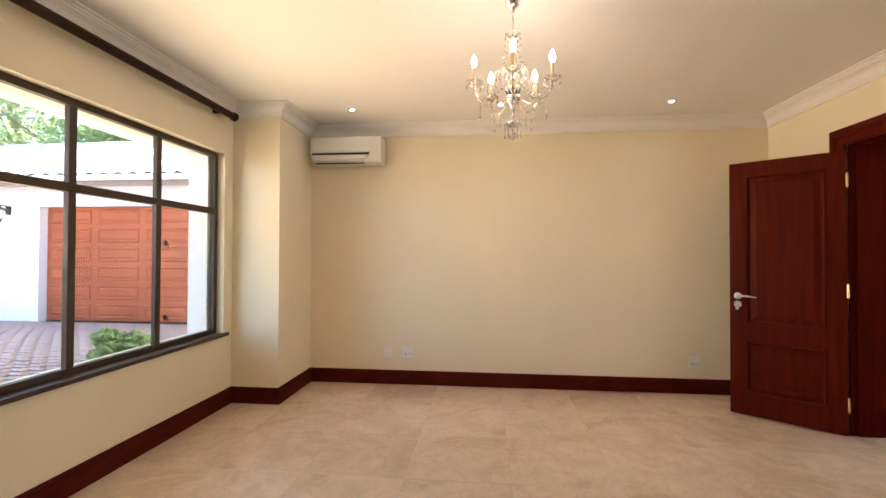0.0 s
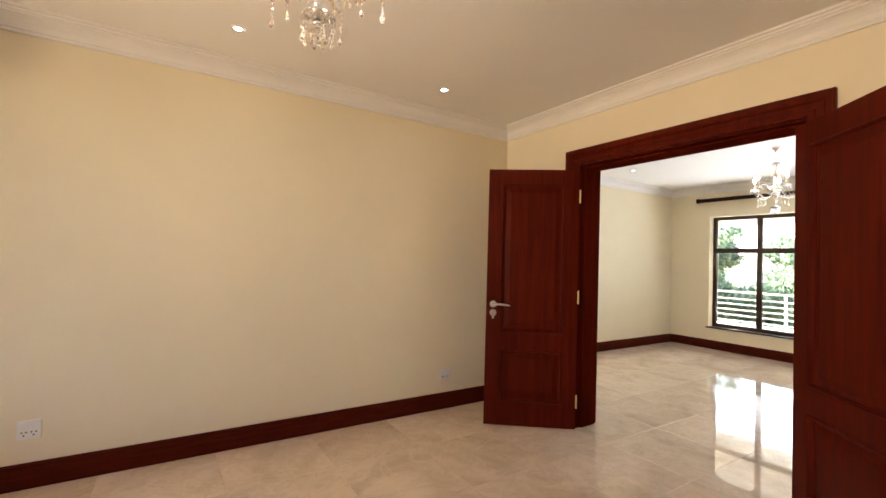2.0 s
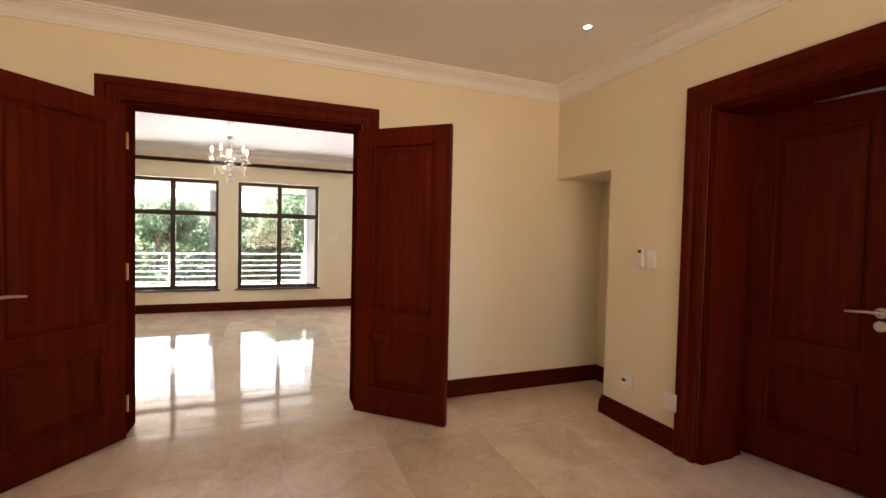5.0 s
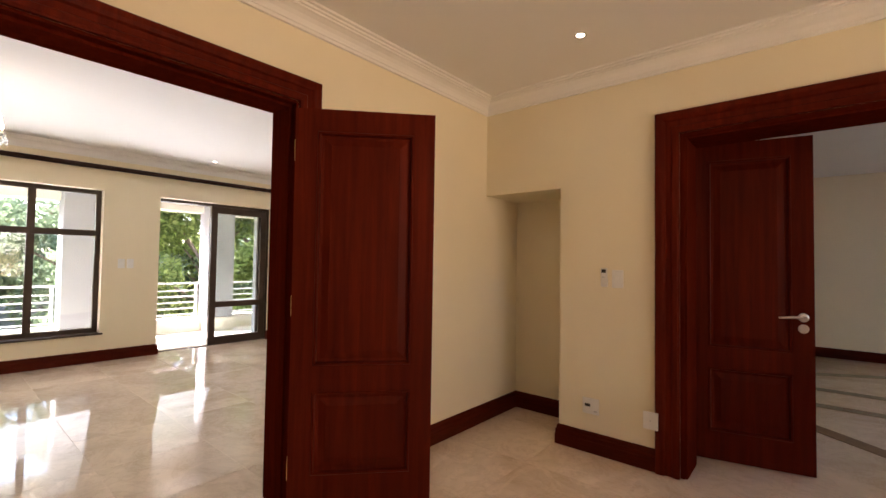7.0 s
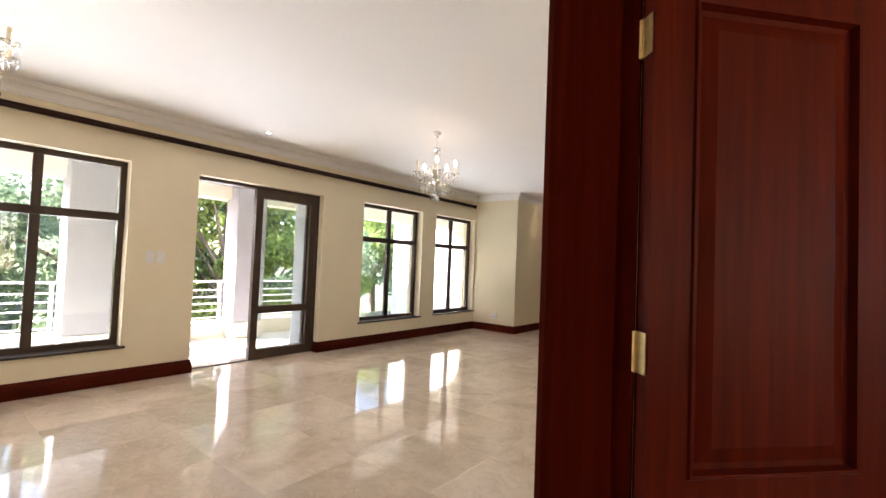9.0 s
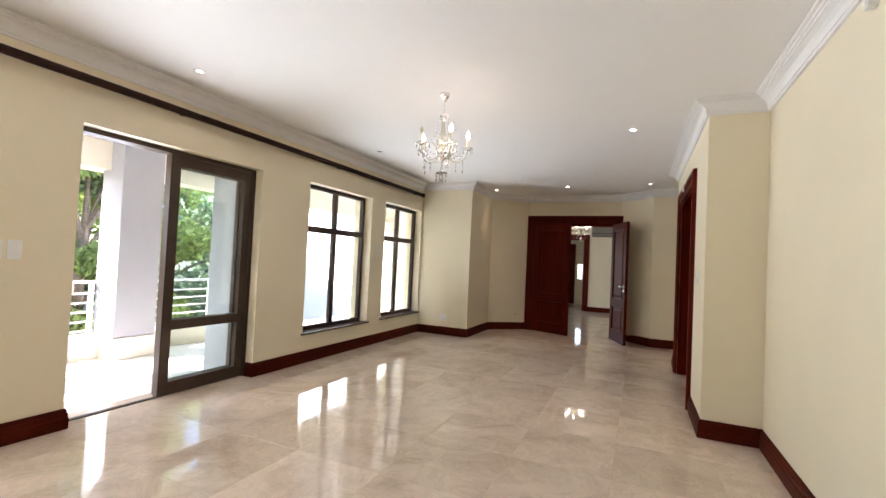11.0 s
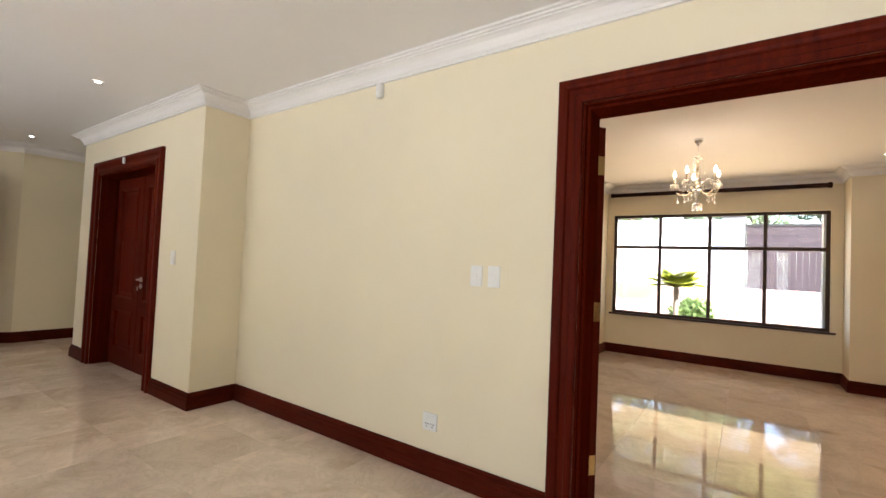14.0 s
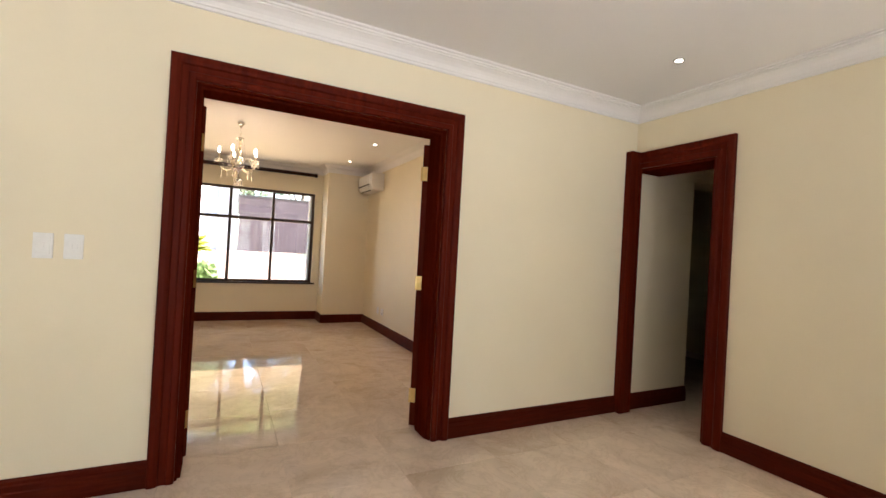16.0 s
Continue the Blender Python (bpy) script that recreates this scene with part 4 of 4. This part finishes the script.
def cycad(at, n, length, seed, label, mat):
    rng = np.random.default_rng(seed)
    c = empty("garden_plant", at)
    part("stem", lathe(bmesh.new(), [(0.06, -0.9), (0.055, 0.0), (0.06, 0.15), (0.04, 0.24)], 10), BARK, c)
    for i in range(n):
        a = i * 2.4 + rng.uniform(-0.2, 0.2)
        el = radians(rng.uniform(15, 86))
        ln = length * rng.uniform(0.75, 1.1)
        bm = bmesh.new()
        d = Vector((math.cos(a), math.sin(a), 0))
        pts = [Vector((0, 0, 0.22)) + d * (ln * f * math.cos(el * (1 - 0.3 * f))) + Vector((0, 0, ln * (f * math.sin(el) - 0.22 * f * f))) for f in (0, 0.25, 0.5, 0.75, 1.0)]
        tube(bm, pts, [0.012, 0.01, 0.008, 0.006, 0.003], 4)
        side = Vector((-d.y, d.x, 0))
        for k in range(18):
            f = 0.12 + 0.86 * k / 17
            j = min(3, int(f * 4))
            b0 = pts[j].lerp(pts[j + 1], f * 4 - j)
            for s in (-1, 1):
                w2 = 0.26 * math.sin(math.pi * min(1, f * 0.9 + 0.08)) + 0.03
                tip = b0 + side * s * w2 + d * 0.07 + Vector((0, 0, 0.03))
                bm.faces.new([bm.verts.new(v) for v in (b0 - d * 0.025, b0 + d * 0.06, tip)])
        part("frond", bm, mat, c)
    return tagged(c, label, "plant", "driveway plants")


def shrub(at, radius, seed, label, mat, leaf=0.09):
    rng = np.random.default_rng(seed)
    s = empty("garden_shrub", at)
    cl = []
    bm = bmesh.new()
    for i in range(9):
        a = i * 2.4
        p = (math.cos(a) * radius * 0.55, math.sin(a) * radius * 0.55, radius * rng.uniform(0.45, 1.15))
        cl.append((*p, radius * 0.42, radius * 0.42, radius * 0.3))
        tube(bm, [(0, 0, -0.05), (p[0] * 0.5, p[1] * 0.5, p[2] * 0.6), p], [0.014, 0.01, 0.004], 5)
    part("stems", bm, BARK, s).name = "stem"
    ob = new("foliage", crown_mesh("foliage", cl, 70, leaf, mat, rng))
    ob.parent = s
    return tagged(s, label, "shrub", "driveway shrubs")


cycad((-5.2, 2.25, ground_height(-5.2, 2.35) + 0.74), 60, 0.56, 5, "yellow-green cycad with feathery fronds by the driveway", LEAVES_C)
shrub((-3.55, 6.0, -0.17), 0.34, 6, "broad-leaved green shrub at the driveway edge", LEAVES_S, 0.075)
shrub((-5.6, 2.5, ground_height(-5.6, 2.5) - 0.03), 0.5, 8, "low green shrub by the driveway", LEAVES_S)


# ---- chandeliers ----
def drop_mesh(name, length, width, material):
    bm = bmesh.new()
    lathe(bm, [(0.0012, 0.0), (width * 0.5, -length * 0.45), (width, -length * 0.7), (width * 0.6, -length * 0.92), (0.001, -length)], 6)
    return done(name, bm, material)


def bead_mesh(name, r, material):
    bm = bmesh.new()
    lathe(bm, [(0.0008, r), (r * 0.9, r * 0.35), (r * 0.9, -r * 0.35), (0.0008, -r)], 6)
    return done(name, bm, material)


def chandelier(at, turn, lit, label, off_arm=-1):
    ch = empty("chandelier", at)
    ch.rotation_euler = (0, 0, turn)
    R, N = 0.197, 5
    part("canopy", lathe(bmesh.new(), [(0.038, -0.001), (0.039, -0.010), (0.036, -0.024), (0.026, -0.038), (0.016, -0.044), (0.013, -0.056), (0.006, -0.066)], 20), CHROME, ch, "polished chrome ceiling canopy", True)
    part("cord", tube(bmesh.new(), [(0, 0, -0.06), (0.004, 0, -0.09), (-0.006, 0.002, -0.12), (0.005, 0, -0.15), (0, 0, -0.185)], 0.0032, 6), CHROME, ch)
    part("top_dish", lathe(bmesh.new(), [(0.008, -0.182), (0.036, -0.172), (0.040, -0.176), (0.014, -0.192), (0.009, -0.205)], 16), CRYSTAL, ch)
    part("glass_column", lathe(bmesh.new(), [(0.008, -0.205), (0.014, -0.225), (0.009, -0.255), (0.013, -0.275), (0.022, -0.325), (0.016, -0.375), (0.010, -0.395), (0.016, -0.41), (0.026, -0.435), (0.020, -0.465), (0.012, -0.48)], 16), AMBER, ch, "champagne glass baluster column", True)
    part("hub", lathe(bmesh.new(), [(0.018, -0.478), (0.036, -0.484), (0.039, -0.502), (0.030, -0.518), (0.014, -0.532), (0.008, -0.55), (0.008, -0.600), (0.019, -0.608), (0.020, -0.620), (0.010, -0.632)], 20), CHROME, ch, "polished chrome hub and stem", True)
    part("lower_dish", lathe(bmesh.new(), [(0.010, -0.632), (0.040, -0.624), (0.044, -0.628), (0.014, -0.642), (0.006, -0.655)], 16), CRYSTAL, ch)
    drop, small, bead = drop_mesh("crystal_drop", 0.042, 0.0085, CRYSTAL), drop_mesh("crystal_droplet", 0.028, 0.0065, CRYSTAL), bead_mesh("crystal_bead", 0.0055, CRYSTAL)
    rng = np.random.default_rng(int(abs(at[1]) * 100))

    def hang(me, name, p):
        o = new(name, me)
        o.parent, o.location = ch, p
        o.rotation_euler = (rng.uniform(-0.08, 0.08), rng.uniform(-0.08, 0.08), rng.uniform(0, 6.28))
    for i in range(N):
        a = 2 * math.pi * i / N
        half = math.pi / N

        def at_r(r, z, turn2=0.0):
            return (r * math.cos(a + turn2), r * math.sin(a + turn2), z)
        part("arm", tube(bmesh.new(), [at_r(r, z) for r, z in ((0.03, -0.495), (0.06, -0.522), (0.10, -0.540), (0.14, -0.535), (0.175, -0.51), (0.193, -0.475), (R, -0.442))], [0.0055, 0.005, 0.0048, 0.0045, 0.0045, 0.0045, 0.0045], 8), AMBER, ch, "curved glass arm", True)
        part("scroll", tube(bmesh.new(), [at_r(r, z, half) for r, z in ((0.025, -0.48), (0.045, -0.43), (0.075, -0.395), (0.105, -0.388), (0.128, -0.402), (0.137, -0.432), (0.132, -0.448))], [0.0055, 0.0055, 0.005, 0.005, 0.0045, 0.004, 0.003], 8), CRYSTAL, ch, "curved glass scroll", True)
        part("bobeche", lathe(bmesh.new(), [(0.010, -0.440), (0.036, -0.424), (0.040, -0.426), (0.036, -0.430), (0.012, -0.446)], 14, at_r(R, 0)), CRYSTAL, ch, "scalloped glass drip dish")
        part("candle_sleeve", lathe(bmesh.new(), [(0.0105, -0.428), (0.0095, -0.424), (0.0095, -0.358), (0.007, -0.354)], 12, at_r(R, 0)), SLEEVE, ch, "ivory candle sleeve", True)
        on = lit and i != off_arm
        part("bulb", lathe(bmesh.new(), [(0.007, -0.354), (0.0125, -0.340), (0.0138, -0.328), (0.0105, -0.312), (0.005, -0.300), (0.001, -0.291)], 12, at_r(R, 0)), BULB if on else BULB_OFF, ch, "lit flame-shaped bulb" if on else "unlit flame-shaped bulb", True)
        q = at_r(R, 0)
        for k in range(7):
            b = a + 2 * math.pi * k / 7
            p = (q[0] + 0.038 * math.cos(b), q[1] + 0.038 * math.sin(b))
            hang(bead, "crystal_bead", (*p, -0.434))
            hang(small, "crystal_droplet", (*p, -0.440))
        for k in range(4):
            hang(bead, "crystal_bead", at_r(0.165, -0.532 - 0.013 * k))
        hang(drop, "crystal_drop", at_r(0.165, -0.580))
        for k in range(9):                       # swag of beads from arm to arm
            f = (k + 1) / 10
            p = Vector(at_r(R - 0.02, -0.44)).lerp(Vector(at_r(R - 0.02, -0.44, 2 * half)), f)
            hang(bead, "crystal_bead", (p.x, p.y, p.z - 0.075 * math.sin(math.pi * f)))
        for k in range(7):                       # string from the top dish to the scroll
            f = (k + 0.5) / 7
            p = Vector(at_r(0.038, -0.182, half)).lerp(Vector(at_r(0.10, -0.385, half)), f)
            hang(bead, "crystal_bead", (p.x * (1 - 0.35 * math.sin(math.pi * f)), p.y * (1 - 0.35 * math.sin(math.pi * f)), p.z))
        hang(small, "crystal_droplet", at_r(0.132, -0.450, half))
        hang(drop, "crystal_drop", at_r(0.105, -0.395, half))
        hang(small, "crystal_droplet", at_r(0.037, -0.180))
        for k in range(3):
            hang(bead, "crystal_bead", at_r(0.110, -0.548 - 0.013 * k))
        hang(small, "crystal_droplet", at_r(0.110, -0.585))
        for tn in (0.0, half):
            for k in range(3):
                hang(bead, "crystal_bead", at_r(0.041, -0.634 - 0.012 * k, tn))
            hang(small, "crystal_droplet", at_r(0.041, -0.668, tn))
        hang(drop, "crystal_drop", at_r(0.018, -0.655, 0.3))
    hang(drop, "crystal_drop", (0, 0, -0.660))
    return tagged(ch, label, "chandelier", "crystal chandeliers")


for at, turn, dead in (((1.11, 3.14, CEIL), -1.63, -1), ((6.05, 3.92, CEIL), 0.2, -1), ((6.04, 0.70, CEIL), 1.05, 0), ((5.88, -7.0, CEIL), 0.4, -1)):
    chandelier(at, turn, True, "five-arm crystal chandelier with chrome hub and candle bulbs" + (", one bulb unlit" if dead >= 0 else ""), dead)


# ---- recessed ceiling lights ----
def downlight(x, y, lit=True):
    d = empty("recessed_downlight", (x, y, CEIL))
    if lit:
        sp = new("downlight_beam", bpy.data.lights.new("downlight_beam", "SPOT"))
        sp.data.energy, sp.data.spot_size, sp.data.spot_blend, sp.data.shadow_soft_size = (SPOT_A if x < 3.6 else SPOT_C if y < -3 else SPOT_B), radians(70), 1.0, 0.03
        sp.data.color = (1.0, 0.60, 0.30) if x < 3.6 else (1.0, 0.78, 0.52)
        sp.matrix_world = look((x, y, CEIL - 0.02), (x + 0.0001, y, 0))
    part("trim_ring", lathe(bmesh.new(), [(0.036, 0.001), (0.037, -0.004), (0.032, -0.007), (0.024, -0.006), (0.020, -0.001)], 24), STEEL, d, "brushed steel trim ring", True)
    part("lens", lathe(bmesh.new(), [(0.0195, -0.0015), (0.0195, -0.0035), (0.012, -0.0045)], 20), DOWNLIGHT if lit else DARKGAP, d, "lit frosted lens" if lit else "unlit lens")
    return tagged(d, "small round recessed ceiling downlight, " + ("lit" if lit else "unlit"), "downlight", "recessed downlights")


for x, y in ((-0.20, 4.68), (1.10, 4.66), (2.50, 4.71), (2.52, 1.73), (7.60, 1.64), (4.70, -0.63), (6.96, -3.66), (5.71, -3.52), (4.49, -3.46), (4.55, 5.53), (6.05, 5.54)):
    downlight(x, y)
downlight(7.56, -0.75, False)


# ---- air conditioners ----
def air_conditioner(m, width, label, shell):
    ac = empty("air_conditioner")
    prof = [(0.0, 0.0), (-0.14, 0.0), (-0.165, 0.012), (-0.195, 0.06), (-0.20, 0.09), (-0.20, 0.24), (-0.19, 0.262), (-0.17, 0.27), (0.0, 0.27)]
    bm = bmesh.new()
    ends = [[bm.verts.new((x, y, z)) for y, z in prof] for x in (0.0, width)]
    k = len(prof)
    for j in range(k):
        bm.faces.new((ends[0][j], ends[1][j], ends[1][(j + 1) % k], ends[0][(j + 1) % k]))
    bm.faces.new(ends[0])
    bm.faces.new(ends[1])
    bmesh.ops.bevel(bm, geom=[e for e in bm.edges if abs(e.verts[0].co.x - e.verts[1].co.x) < 1e-6], offset=0.008, segments=2, affect="EDGES")
    part("body", bm, shell, ac)
    part("front_panel", boxed(0.012, width - 0.10, -0.208, -0.198, 0.105, 0.250, bevel=0.004), shell, ac)
    part("dark_slot", boxed(0.02, width - 0.11, -0.203, -0.197, 0.080, 0.100), DARKGAP, ac, "dark air slot")
    bm = boxed(0.04, width - 0.16, -0.004, 0.004, -0.028, 0.028, bevel=0.003)
    bmesh.ops.rotate(bm, verts=bm.verts, cent=(0, 0, 0), matrix=Euler((radians(-38), 0, 0)).to_matrix())
    bmesh.ops.translate(bm, verts=bm.verts, vec=(0, -0.186, 0.036))
    part("louvre", bm, shell, ac)
    part("louvre_gap", boxed(0.045, width - 0.165, -0.170, -0.150, -0.002, 0.006), DARKGAP, ac)
    part("indicator", boxed(width - 0.150, width - 0.115, -0.206, -0.190, 0.045, 0.078, bevel=0.003), STEEL, ac, "grey indicator window")
    part("logo_bar", boxed(width * 0.42, width * 0.50, -0.2092, -0.2075, 0.118, 0.124), STEEL, ac)
    ac.matrix_basis = m
    return tagged(ac, label, "air conditioner", "wall air conditioners")


air_conditioner(pose(-0.705, AY1, 2.138) @ Matrix.Diagonal((1, 1, 0.95, 1)), 0.69, "white wall-mounted split air conditioner below the cornice", AC_WHITE)
air_conditioner(pose(5.83, -9.20, 2.11, 0, 0, 180), 0.82, "wall-mounted split air conditioner on the far wall, greyed for shade", AC_SHADED)


# ---- switches, sockets and small wall fittings ----
def fitting(name, parts, m, label, category, group=""):
    """parts: (name, box, bevel, material); the plate faces local -y, on the plane y = 0."""
    f = empty(name)
    for nm, b, bev, mt in parts:
        part(nm, boxed(*b, bevel=bev), mt, f)
    f.matrix_basis = m
    return tagged(f, label, category, group)


def facing(side, x, y, z):
    return pose(x, y, z, 0, 0, {"s": 0, "e": -90, "n": 180, "w": 90}[side])


def socket(side, x, y, z, w=0.10, h=0.10):
    p = [("plate", (-w / 2, w / 2, -0.010, 0, -h / 2, h / 2), 0.003, PLASTIC)]
    for cx in ((-0.02, 0.02) if w <= 0.1 else (-0.028, 0.028)):
        p.append(("rocker", (cx - 0.010, cx + 0.010, -0.0135, -0.009, 0.018, 0.036), 0.0015, PLASTIC))
        for dx, dz in ((-0.009, -0.012), (0.009, -0.012), (0.0, -0.028)):
            p.append(("socket_hole", (cx + dx - 0.0035, cx + dx + 0.0035, -0.0106, -0.009, dz - 0.0035, dz + 0.0035), 0, DARKGAP))
    return fitting("wall_socket", p, facing(side, x, y, z), "white plastic wall socket with two switches", "socket", "wall sockets")


def light_switch(side, x, y, z, n=1):
    p = [("plate", (-0.036, 0.036, -0.010, 0, -0.058, 0.058), 0.003, PLASTIC), ("inner_plate", (-0.027, 0.027, -0.0125, -0.009, -0.040, 0.040), 0.002, PLASTIC)]
    for k in range(n):
        cx = (k - (n - 1) / 2) * 0.018
        p.append(("rocker", (cx - 0.007, cx + 0.007, -0.0165, -0.012, -0.013, 0.013), 0.002, PLASTIC))
    return fitting("light_switch", p, facing(side, x, y, z), "white plastic light switch plate", "light switch", "light switches")


def blank_plate(side, x, y, z, w=0.075, h=0.10):
    return fitting("blank_plate", [("plate", (-w / 2, w / 2, -0.009, 0, -h / 2, h / 2), 0.003, PLASTIC), ("screw", (-0.004, 0.004, -0.0105, -0.008, -0.004, 0.004), 0.001, STEEL)], facing(side, x, y, z), "white plastic blank cover plate", "cover plate", "cover plates")


blank_plate("s", 0.025, AY1, 0.312)
socket("s", 0.222, AY1, 0.312)
socket("s", 2.881, AY1, 0.287)
fitting("telephone_socket", [("plate", (-0.055, 0.055, -0.010, 0, -0.052, 0.052), 0.003, PLASTIC), ("module", (-0.045, 0.02, -0.016, -0.009, -0.018, 0.024), 0.002, PLASTIC), ("dark_port", (-0.035, 0.0, -0.0172, -0.015, -0.002, 0.016), 0, DARKGAP), ("clip", (0.022, 0.042, -0.0125, -0.009, -0.034, -0.026), 0.001, STEEL)], facing("n", 2.666, AY0, 0.305), "white wall socket with a small dark display port", "socket")
blank_plate("n", 2.285, AY0 + 0.036, 0.31, 0.085, 0.105)
fitting("remote_control", [("holder", (-0.020, 0.020, -0.012, 0, -0.062, -0.005), 0.004, PLASTIC), ("body", (-0.021, 0.021, -0.026, -0.010, -0.058, 0.062), 0.007, AC_WHITE), ("display", (-0.014, 0.014, -0.0272, -0.025, 0.030, 0.052), 0, DARKGAP), ("button", (-0.008, 0.008, -0.0280, -0.025, -0.004, 0.006), 0.002, STEEL)], facing("n", 2.576, AY0, 1.163), "white air conditioner remote in a wall holder", "remote control")
light_switch("n", 2.493, AY0, 1.155)
socket("w", BX0, 2.027, 0.31)
light_switch("w", BX0, 2.302, 1.18, 1)
light_switch("w", BX0, 2.412, 1.18, 2)
light_switch("e", BX1, 2.527, 1.174, 2)
light_switch("e", BX1, 2.435, 1.174, 1)
socket("s", 5.99, BY1, 0.345)
light_switch("w", PIER_X, -0.44, 1.19, 1)
socket("n", 7.563, SE_Y, 0.29)
fitting("alarm_sensor", [("body", (-0.024, 0.024, -0.040, 0, -0.050, 0.050), 0.012, AC_WHITE), ("lens", (-0.016, 0.016, -0.044, -0.036, -0.038, -0.004), 0.004, PLASTIC)], facing("w", BX0, 1.508, 2.375), "small white wall alarm sensor below the cornice", "alarm sensor")
fitting("door_chime_contact", [("body", (-0.018, 0.018, -0.016, 0, -0.030, 0.030), 0.003, PLASTIC)], facing("w", PIER_X + 0.037, -1.51, 2.118), "small white contact sensor on the door surround", "sensor")
fitting("door_stop", [("base", (-0.018, 0.018, -0.012, 0, -0.018, 0.018), 0.003, PLASTIC), ("rubber_tip", (-0.008, 0.008, -0.030, -0.011, -0.008, 0.008), 0.002, DARKGAP)], pose(6.72, -4.36, 0.30, 0, 0, 135 + 90 - 6.5 + 0), "small white cable outlet on the angled wall", "cable outlet")


# ---- passage and hall details ----
for i, (x, y, a, ln) in enumerate(((0.6, -1.2, 0, 3.6), (0.6, -1.9, 0, 3.6), (-0.4, -0.5, 40, 1.6), (1.6, -0.5, -40, 1.6), (1.4, -2.8, 30, 1.8))):
    bm = boxed(-ln / 2, ln / 2, -0.07, 0.07, 0.0005, 0.004)
    o = structure("floor_inlay", bm, BROWN_BAND, "brown marble inlay band in the hall floor", "floor inlay")
    o.matrix_basis = pose(x, y, 0, 0, 0, a)


# ---- driveway pavers and marble floor tiles ----
def paver_box(bm_v, bm_f, x, y, z, lx, ly):
    k = len(bm_v)
    e = 0.006
    for px, py, pz in ((-lx, -ly, -0.04), (lx, -ly, -0.04), (lx, ly, -0.04), (-lx, ly, -0.04), (-lx + e, -ly + e, 0), (lx - e, -ly + e, 0), (lx - e, ly - e, 0), (-lx + e, ly - e, 0)):
        bm_v.append((x + px, y + py, z + pz))
    bm_f += [(k + 4, k + 5, k + 6, k + 7)] + [(k + i, k + (i + 1) % 4, k + 4 + (i + 1) % 4, k + 4 + i) for i in range(4)]


paving = structure("driveway_bed", boxed(-12.8, -1.6, -6.0, 9.1, -0.62, -0.60), SOIL, "sand bed under the brick driveway", "driveway")
PL, PW = 0.222, 0.108
vv, ff = [], []
paver_box(vv, ff, 0, 0, 0, PL / 2 - 0.003, PW / 2 - 0.003)
paver_me = mesh_from("brick", vv, ff, PAVER)
vv, ff = [], []
rng = np.random.default_rng(3)
row = 0
y = -2.0
while y < 9.1:
    x = -12.7 + (PL / 2 if row % 2 else 0)
    while x < -1.75:
        z = ground_height(x, y) + 0.012 + rng.uniform(-0.003, 0.003)
        if -5.9 < x < -4.4 and 5.4 < y < 8.6:
            o = new("brick", paver_me)
            o.parent, o.location = paving, (x, y, z)
        elif y > 1.0 or x > -9:
            paver_box(vv, ff, x, y, z, PL / 2 - 0.003, PW / 2 - 0.003)
        x += PL
    y += PW
    row += 1
rest = new("paver", mesh_from("paver", vv, ff, PAVER))
rest.parent = paving
rest["kind"] = "stuff"

T = 0.60
vv, ff = [], []
k = T / 2 - 0.0005
paver_box(vv, ff, 0, 0, 0, k, k)
vv = [(x * (0.9985 if z >= 0 and abs(x) < k - 0.001 else 1), y, max(z, -0.0016)) for x, y, z in vv]
vv = [((-1 if x < 0 else 1) * (k if z < 0 else k - 0.0007), (-1 if y < 0 else 1) * (k if z < 0 else k - 0.0007), z) for x, y, z in vv]
tile_me = mesh_from("tile", vv, ff, TILE)
floor = structure("floor", boxed(-1.2, 8.33, -9.05, 7.5, -0.0058, -0.0012), GROUT, "polished beige marble tile floor with fine joints", "floor")
fv, ffc = [], []
for i in range(-20, 12):
    for j in range(-22, 17):
        cx, cy = 4.12 + T * (i + 0.5), 1.0 + T * (j + 0.5)
        if not (-2.7 < cx < 8.3 and -11.6 < cy < 9.2):
            continue
        in_a = -1.4 < cx < 3.7 and 0.9 < cy < 5.3
        in_b = 3.6 < cx < 8.3 and -4.8 < cy < 6.4
        hall = -2.6 < cx < 3.6 and -4.2 < cy < 0.95
        passage = 2.0 < cx < 5.1 and 5.2 < cy < 9.1
        south_room = 2.5 < cx < 8.3 and cy < -4.1
        if cx + T / 2 > 8.33 or not (in_a or in_b or hall or passage or south_room):
            continue
        if in_a or in_b:
            o = new("tile", tile_me)
            o.parent, o.location = floor, (cx, cy, 0)
        else:
            n0 = len(fv)
            fv += [(x + cx, y + cy, z) for x, y, z in vv]
            ffc += [tuple(q + n0 for q in f) for f in ff]
edge = new("edge_strip", mesh_from("edge_strip", [(7.8, -4.95, -0.001), (8.33, -4.95, -0.001), (8.33, 6.4, -0.001), (7.8, 6.4, -0.001)], [(0, 1, 2, 3)], TILE))
edge.parent = floor
far_tiles = new("floor_tile", mesh_from("floor_tile", fv, ffc, TILE))
far_tiles.parent = floor
far_tiles["kind"] = "stuff"
